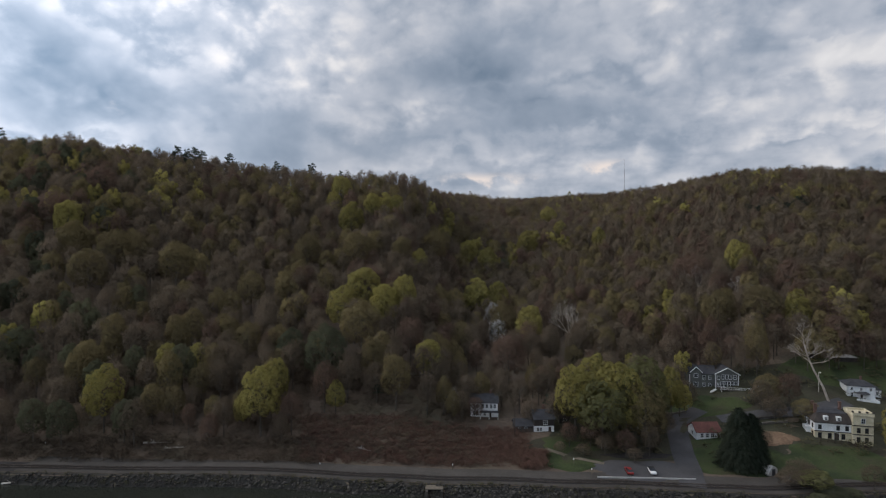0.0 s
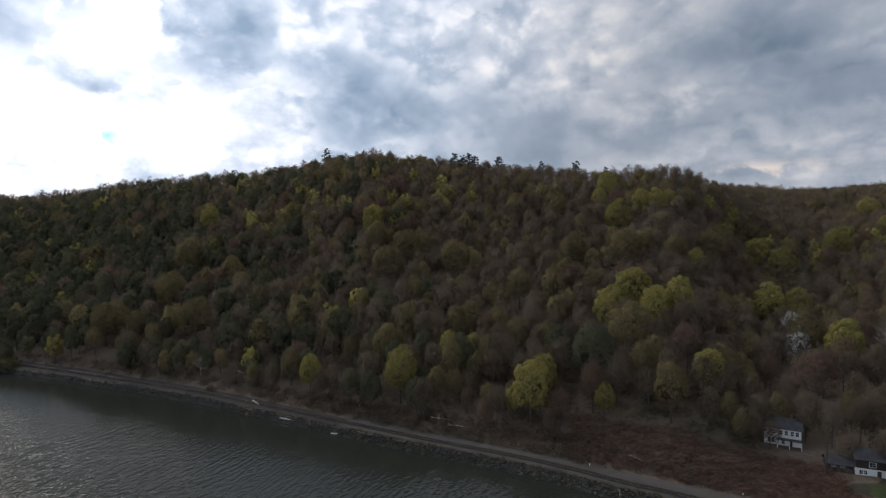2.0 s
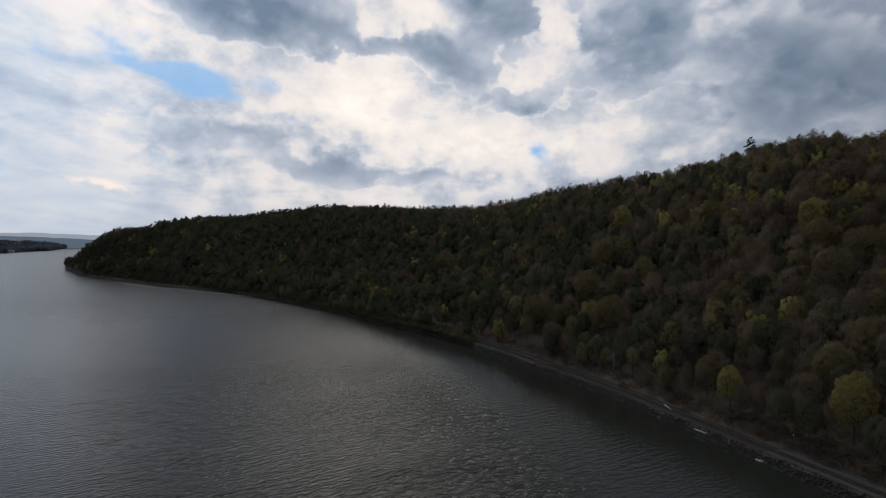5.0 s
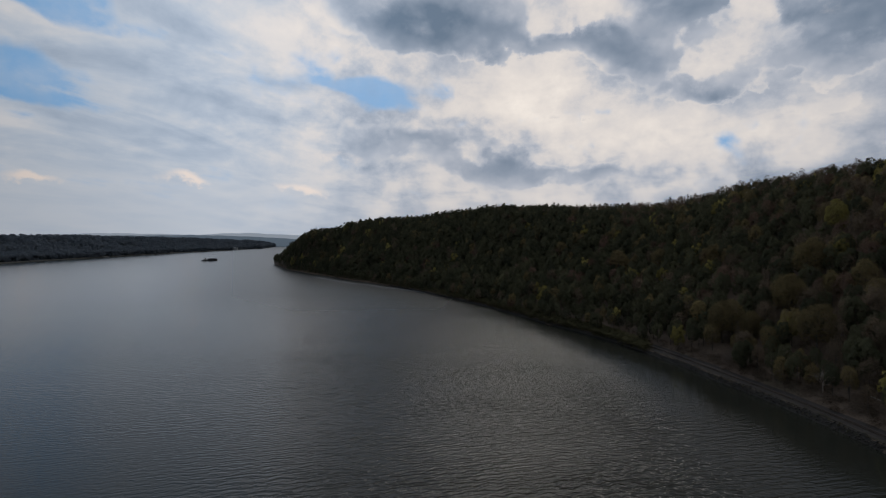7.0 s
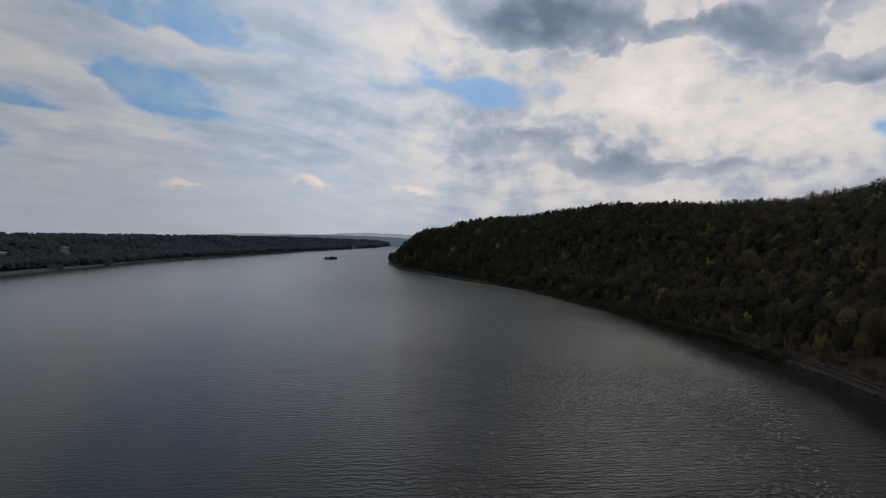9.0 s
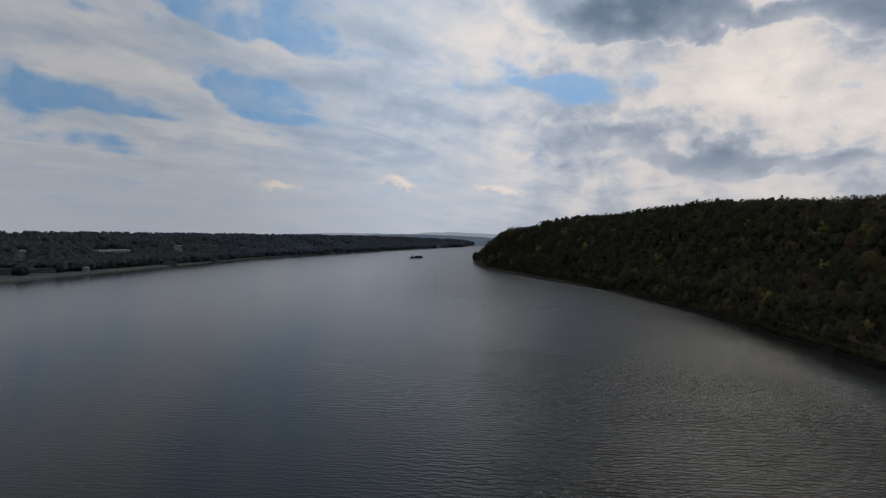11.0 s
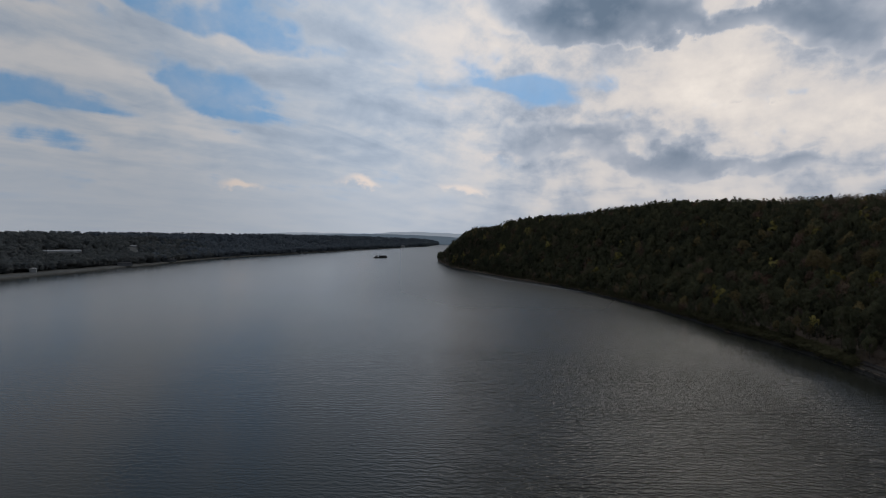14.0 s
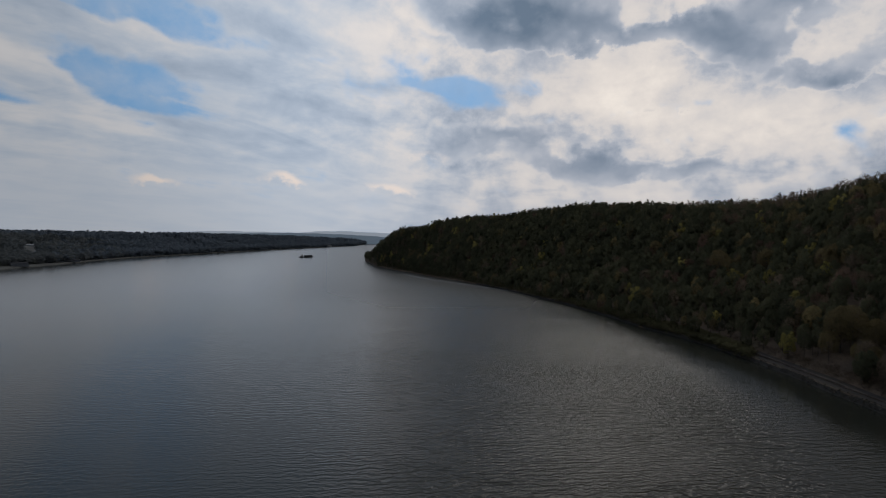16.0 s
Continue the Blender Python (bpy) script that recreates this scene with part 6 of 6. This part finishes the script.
for q in (0.0, 2.09, 4.19):
    limb(bm, (math.cos(q) * 0.7, math.sin(q) * 0.7, 0), (0, 0, 70), 0.08, 0.05, 4)
for zc in np.arange(4, 62, 4.0):
    r = 0.7 * (1 - zc / 70)
    for q in (0.0, 2.09, 4.19):
        limb(bm, (math.cos(q) * r, math.sin(q) * r, zc), (math.cos(q + 2.09) * r, math.sin(q + 2.09) * r, zc + 3), 0.04, 0.04, 3)
mast = tagged(link_mesh("radio_mast", bm, steel), "thin steel lattice radio mast on the ridge", "mast")
mast.location = spot_at(-18.3, 870, -2)

# ---- single trees ----
for a, d, h, w in ((39.0, 556, 24, 12), (24.4, 492, 23, 15), (25.9, 494, 22, 12), (25.1, 488, 21, 15), (23.8, 490, 21, 13), (21.3, 494, 22, 12), (13.5, 482, 23, 15), (16.9, 478, 20, 10), (10.6, 476, 19, 9), (6.8, 206, 9, 4.5), (5.4, 212, 8, 4),
                   (-30, 520, 18, 14), (-31, 540, 19, 14), (-32.2, 530, 18, 15), (-33, 548, 18, 14), (-28, 470, 17, 12), (-29, 530, 17, 13), (-35.5, 330, 16, 7), (63, 742, 20, 8), (74, 838, 20, 8), (-12.2, 205, 9, 5), (-11, 209, 10, 5)):
    plant("pine", a, d, h + (2.6 if d > 400 and a > 0 else -3.0), w * (1.3 if d > 400 else 1.15))
plant("spruce", -28.5, 189, 18.3, 11.2)
plant("spruce", -29.5, 190.5, 16.6, 10.2)

for kind, a, d, h, w in (("bare", -30.3, 232, 11, 8), ("olive", -30.8, 237, 12, 9), ("bare", -31.3, 226, 9, 8), ("bare", -23.9, 226, 12, 9), ("yellow", -23.5, 221, 12, 8),
                         ("green", -35.6, 181, 4.5, 8), ("green", -36.8, 184, 4, 7), ("bare", -38.4, 192, 7, 6), ("bare", -21.0, 206, 10, 8), ("bare", -30.2, 205, 6, 7), ("olive", -33.6, 228, 9, 8), ("red", -32.4, 236, 14, 8), ("bare", -2.6, 206, 14, 8), ("bare", -6.2, 212, 15, 9),
                         ("bare", -8.0, 207, 13, 8), ("bare", -9.0, 196, 9, 6), ("red", -3.4, 198, 9, 6), ("bare", -12.4, 198, 12, 7), ("bare", -22.2, 203, 9, 7), ("green", -35.0, 176, 5, 7),
                         ("bare", -33.4, 184, 7, 9), ("leafy", -34.3, 182, 5.5, 9), ("bare", -32.6, 181, 5, 8), ("red", -13.1, 185, 8.5, 5.5), ("bare", -14.5, 180, 4, 5), ("bare", -16.6, 183, 7, 6), ("red", -18.6, 182, 9.5, 6), ("bare", -19.4, 179, 5, 4.5), ("bare", -20.8, 186, 11, 6), ("red", -15.2, 188, 9, 7), ("bare", -12.2, 180, 3.5, 4)):
    plant(kind, a, d, h, w)


def pale_tree(a, d, height, lean, label):
    """A leafless sycamore with white limbs."""
    ob = thing("bare_tree", Matrix.Translation(spot_at(a, d, -0.5)), label, "tree", "pale leafless sycamores")
    bm = bmesh.new()
    top = Vector((lean, 0, height * 0.36))
    mid = Vector((lean * 0.35, 0, height * 0.2))
    limb(bm, (0, 0, 0), mid, height * 0.014, height * 0.011, 8)
    limb(bm, mid, top, height * 0.011, height * 0.009, 8)
    part("trunk", bm, pale_bark, ob)
    bm = bmesh.new()
    for q in range(7):
        t = q * 2.4 + random.uniform(-0.3, 0.3)
        tip = q / 6
        grow(bm, mid.lerp(top, random.uniform(0.5, 1.0)), Vector((math.cos(t) * (1.1 - 0.8 * tip), math.sin(t) * (1.1 - 0.8 * tip), random.uniform(0.1, 0.45) + tip)).normalized(), height * random.uniform(0.19, 0.24), height * 0.0068, 5 if height > 18 else 4, 0.6, 3)
    part("bough", bm, pale_bark, ob)


pale_tree(-12.9, 280, 29, 0.5, "dead pale sycamore with spreading white limbs")
pale_tree(-25.2, 355, 23, -1, "pale leafless sycamore above the wood")
pale_tree(-28.3, 330, 21, 1, "pale leafless sycamore above the wood")


def leaning_sycamore(x, y):
    """An old sycamore whose bleached trunk leans far over before it branches."""
    ob = thing("bare_tree", pose(x, y, float(ground(x, y)) - 0.5, 0, 0, -35), "tall bare sycamore with a bleached leaning trunk beside the lane", "tree", "pale leafless sycamores")
    stem = [Vector(p) for p in ((0, 0, 0), (-2.0, 0, 6), (-4.8, 0.4, 11.5), (-7.0, 0.6, 17), (-8.2, 0.5, 22), (-8.8, 0.3, 27))]
    bm = bmesh.new()
    for a_, b_, r0, r1 in zip(stem, stem[1:], (0.46, 0.40, 0.34, 0.24, 0.15), (0.40, 0.34, 0.24, 0.15, 0.07)):
        limb(bm, a_, b_, r0, r1, 8)
    part("trunk", bm, pale_bark, ob)
    for q in range(11):
        bm = bmesh.new()
        rise = q / 10
        root = stem[2].lerp(stem[3], 0.5 + rise) if rise < 0.5 else stem[3].lerp(stem[5], (rise - 0.5) * 1.8)
        turn = q * 2.4 + random.uniform(-0.4, 0.4)
        out = 1.15 - 0.65 * rise
        grow(bm, root, Vector((math.cos(turn) * out, math.sin(turn) * out, random.uniform(0.25, 0.6) + 0.5 * rise)).normalized(), random.uniform(3.6, 4.6) * (1.15 - 0.5 * rise), 0.15 - 0.06 * rise, 4, 0.6, 3)
        part("bough", bm, pale_bark, ob)


leaning_sycamore(145.4, 205.2)
pale_tree(-16.4, 620, 15, 0, "small pale leafless tree near the ridge")
for a, d in ((4.5, 212), (1.4, 214), (51, 284), (-1.0, 208)):
    pale_tree(a, d, random.uniform(10, 14), random.uniform(-1.5, 1.5), "thin pale leafless tree at the wood's edge")

# ---- far bank ----
far_wall = material("far_pale_wall", ((0.36, 0.37, 0.38), (0.52, 0.53, 0.54)), 0.7, 0.05)
far_grey = material("far_grey_wall", ((0.12, 0.13, 0.14), (0.20, 0.21, 0.22)), 0.8, 0.05)
for a, d, w, deep, h, mat, label in ((136.2, 1700, 58, 20, 1, far_wall, "long low white factory building on the far bank"), (137.5, 1690, 40, 18, -1, far_wall, "low white annexe of the factory"),
                                     (146.5, 1140, 26, 16, 6, far_grey, "grey apartment block on the far bank"), (144.3, 1150, 28, 16, 5, far_grey, "grey apartment block on the far bank"),
                                     (141.6, 1180, 34, 14, 3, far_grey, "grey flat building by the far shore"), (132.0, 1422, 30, 12, 3, far_grey, "dark boat shed by the far shore"),
                                     (128.4, 1602, 34, 14, 2, far_grey, "pale boathouses by the far shore"), (131.2, 2000, 30, 14, 2, far_wall, "distant pale house among dark trees"), (143.0, 1500, 12, 10, 3, far_wall, "distant white house among dark trees"),
                                     (138.6, 1222, 10, 9, 3, far_wall, "distant white house among dark trees"), (106.2, 3420, 40, 20, 12, far_wall, "distant pale building at the water")):
    p = spot_at(a, d, -1)
    b = thing("building", pose(p.x, p.y, p.z, 0, 0, a + 180 + random.uniform(-12, 12)), label, "building", "buildings of the far bank")
    wall_block(b, -w / 2, -deep / 2, w / 2, deep / 2, 0, h + 4, mat)
    slope_roof(b, -w / 2, -deep / 2, w / 2, deep / 2, h + 4.2, h + 6, deep * 0.3, far_wall if mat is far_wall else dark_roof, 0.6)
    for lev in range(max(1, int(h // 4))):
        for x in np.arange(-w / 2 + 3, w / 2 - 2, 5.0):
            window(b, float(x), -deep / 2, 2.0 + 4 * lev + 3, 2.2, 2.0)
bm = bmesh.new()
box(bm, -45, -3, -1.5, 45, 3, 1.2, 0.2)
p = spot_at(147.2, 905)
pier = tagged(link_mesh("pier", bm, dark_wood), "long dark timber pier in the river", "pier")
pier.matrix_world = pose(p.x, p.y, 0.0, 0, 0, 128)

# ---- tug and barge ----
hull = material("dark_hull", ((0.03, 0.03, 0.035), (0.07, 0.065, 0.065)), 0.6, 0.2)
p = Vector((-1820 * math.sin(radians(108.3)), 1820 * math.cos(radians(108.3)), 0))
barge = thing("barge", pose(p.x, p.y, 0, 0, 0, 118), "dark laden river barge", "barge")
bm = bmesh.new()
box(bm, -8, -8, -1, 19, 8, 4.6, 0.5)
part("hull", bm, hull, barge)
bm = bmesh.new()
box(bm, -6, -6, 4.6, 17, 6, 7.4, 0.8)
part("cargo", bm, rock_grey, barge, "dark heaped cargo")
tug = thing("tugboat", pose(p.x - 15.5 * math.cos(radians(118)), p.y - 15.5 * math.sin(radians(118)), 0, 0, 0, 118), "tugboat with a pale wheelhouse pushing a barge", "tugboat")
bm = bmesh.new()
box(bm, -9, -3.5, -1, 7, 3.5, 2.6, 0.6)
part("hull", bm, hull, tug)
bm = bmesh.new()
box(bm, -4, -2.5, 2.6, 4, 2.5, 5.6, 0.2)
part("deckhouse", bm, concrete, tug)
bm = bmesh.new()
box(bm, 0, -2, 5.6, 4, 2, 9.0, 0.2)
part("wheelhouse", bm, concrete, tug)
bm = bmesh.new()
limb(bm, (-2, 0, 5.6), (-2, 0, 11), 0.6, 0.5, 8)
part("funnel", bm, hull, tug)

foam = material("thin_foam", ((0.20, 0.21, 0.22), (0.34, 0.35, 0.36)), 0.8, 0.05)
wake = thing("boat_wake", Matrix(), "faint pale wake lines trailing from the tug", "wake")
for pts in ([(-1740, -575), (-1673, -533), (-1539, -421), (-1315, -303), (-1180, -235)], [(-1760, -600), (-1616, -685), (-1399, -697), (-1250, -690)], [(-1010, -150), (-886, -85), (-827, -39), (-769, 0), (-700, 45)]):
    ob = strip("wake_line", pts, 3.4, foam, 0.05, kind="", level=0.0, step=12.0, rough=0.5)
    ob.parent = wake

# ---- far hills that glow in place of haze ----
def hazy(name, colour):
    """Hills so far off that the haze before them is put in as their own glow."""
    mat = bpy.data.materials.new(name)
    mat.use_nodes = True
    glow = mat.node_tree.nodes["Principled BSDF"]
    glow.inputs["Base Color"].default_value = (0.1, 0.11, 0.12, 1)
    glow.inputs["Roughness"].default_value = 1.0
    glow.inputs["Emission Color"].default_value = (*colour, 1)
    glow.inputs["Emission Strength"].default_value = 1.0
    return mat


for base_a, colour, label, rows in ((4900, (0.53, 0.60, 0.70), "pale blue hills on the horizon, their haze given as a glow", ((96, 0.30), (102, 0.5), (104.5, 0.62), (107, 0.58), (109.5, 0.4), (112.5, 0.48), (117, 0.52), (120, 0.4), (124, 0.3), (132, 0.25), (140, 0.2), (150, 0.2))),
                                    (4800, (0.165, 0.22, 0.285), "wooded ridge behind the far bank, its blue-grey haze given as a glow", ((96, -0.4), (100.5, 0.05), (103, 0.2), (106, 0.32), (109.5, 0.4), (113, 0.34), (118, 0.27), (150, 0.2)))):
    a = np.arange(96, 150, 0.25)
    e = np.interp(a, [r[0] for r in rows], [r[1] for r in rows]) - 0.12 + 0.012 * np.sin(a * 2.3) + 0.008 * np.sin(a * 5.1)
    top = 70 + base_a * np.tan(np.radians(e))
    x_, y_ = -base_a * np.sin(np.radians(a)), base_a * np.cos(np.radians(a))
    v = np.concatenate([np.column_stack([x_, y_, 0 * top - 5]), np.column_stack([x_, y_, top]), np.column_stack([x_ * 1.01, y_ * 1.01, top * 0.9])])
    n_ = len(a)
    q = np.arange(n_ - 1)
    f_ = np.concatenate([np.stack([q, q + 1, q + n_ + 1, q + n_], 1), np.stack([q + n_, q + n_ + 1, q + 2 * n_ + 1, q + 2 * n_], 1)])
    tagged(new("backdrop", mesh_of("backdrop", v, f_, hazy("hills_haze_glow", colour), True)), label, "hills", kind="structure")
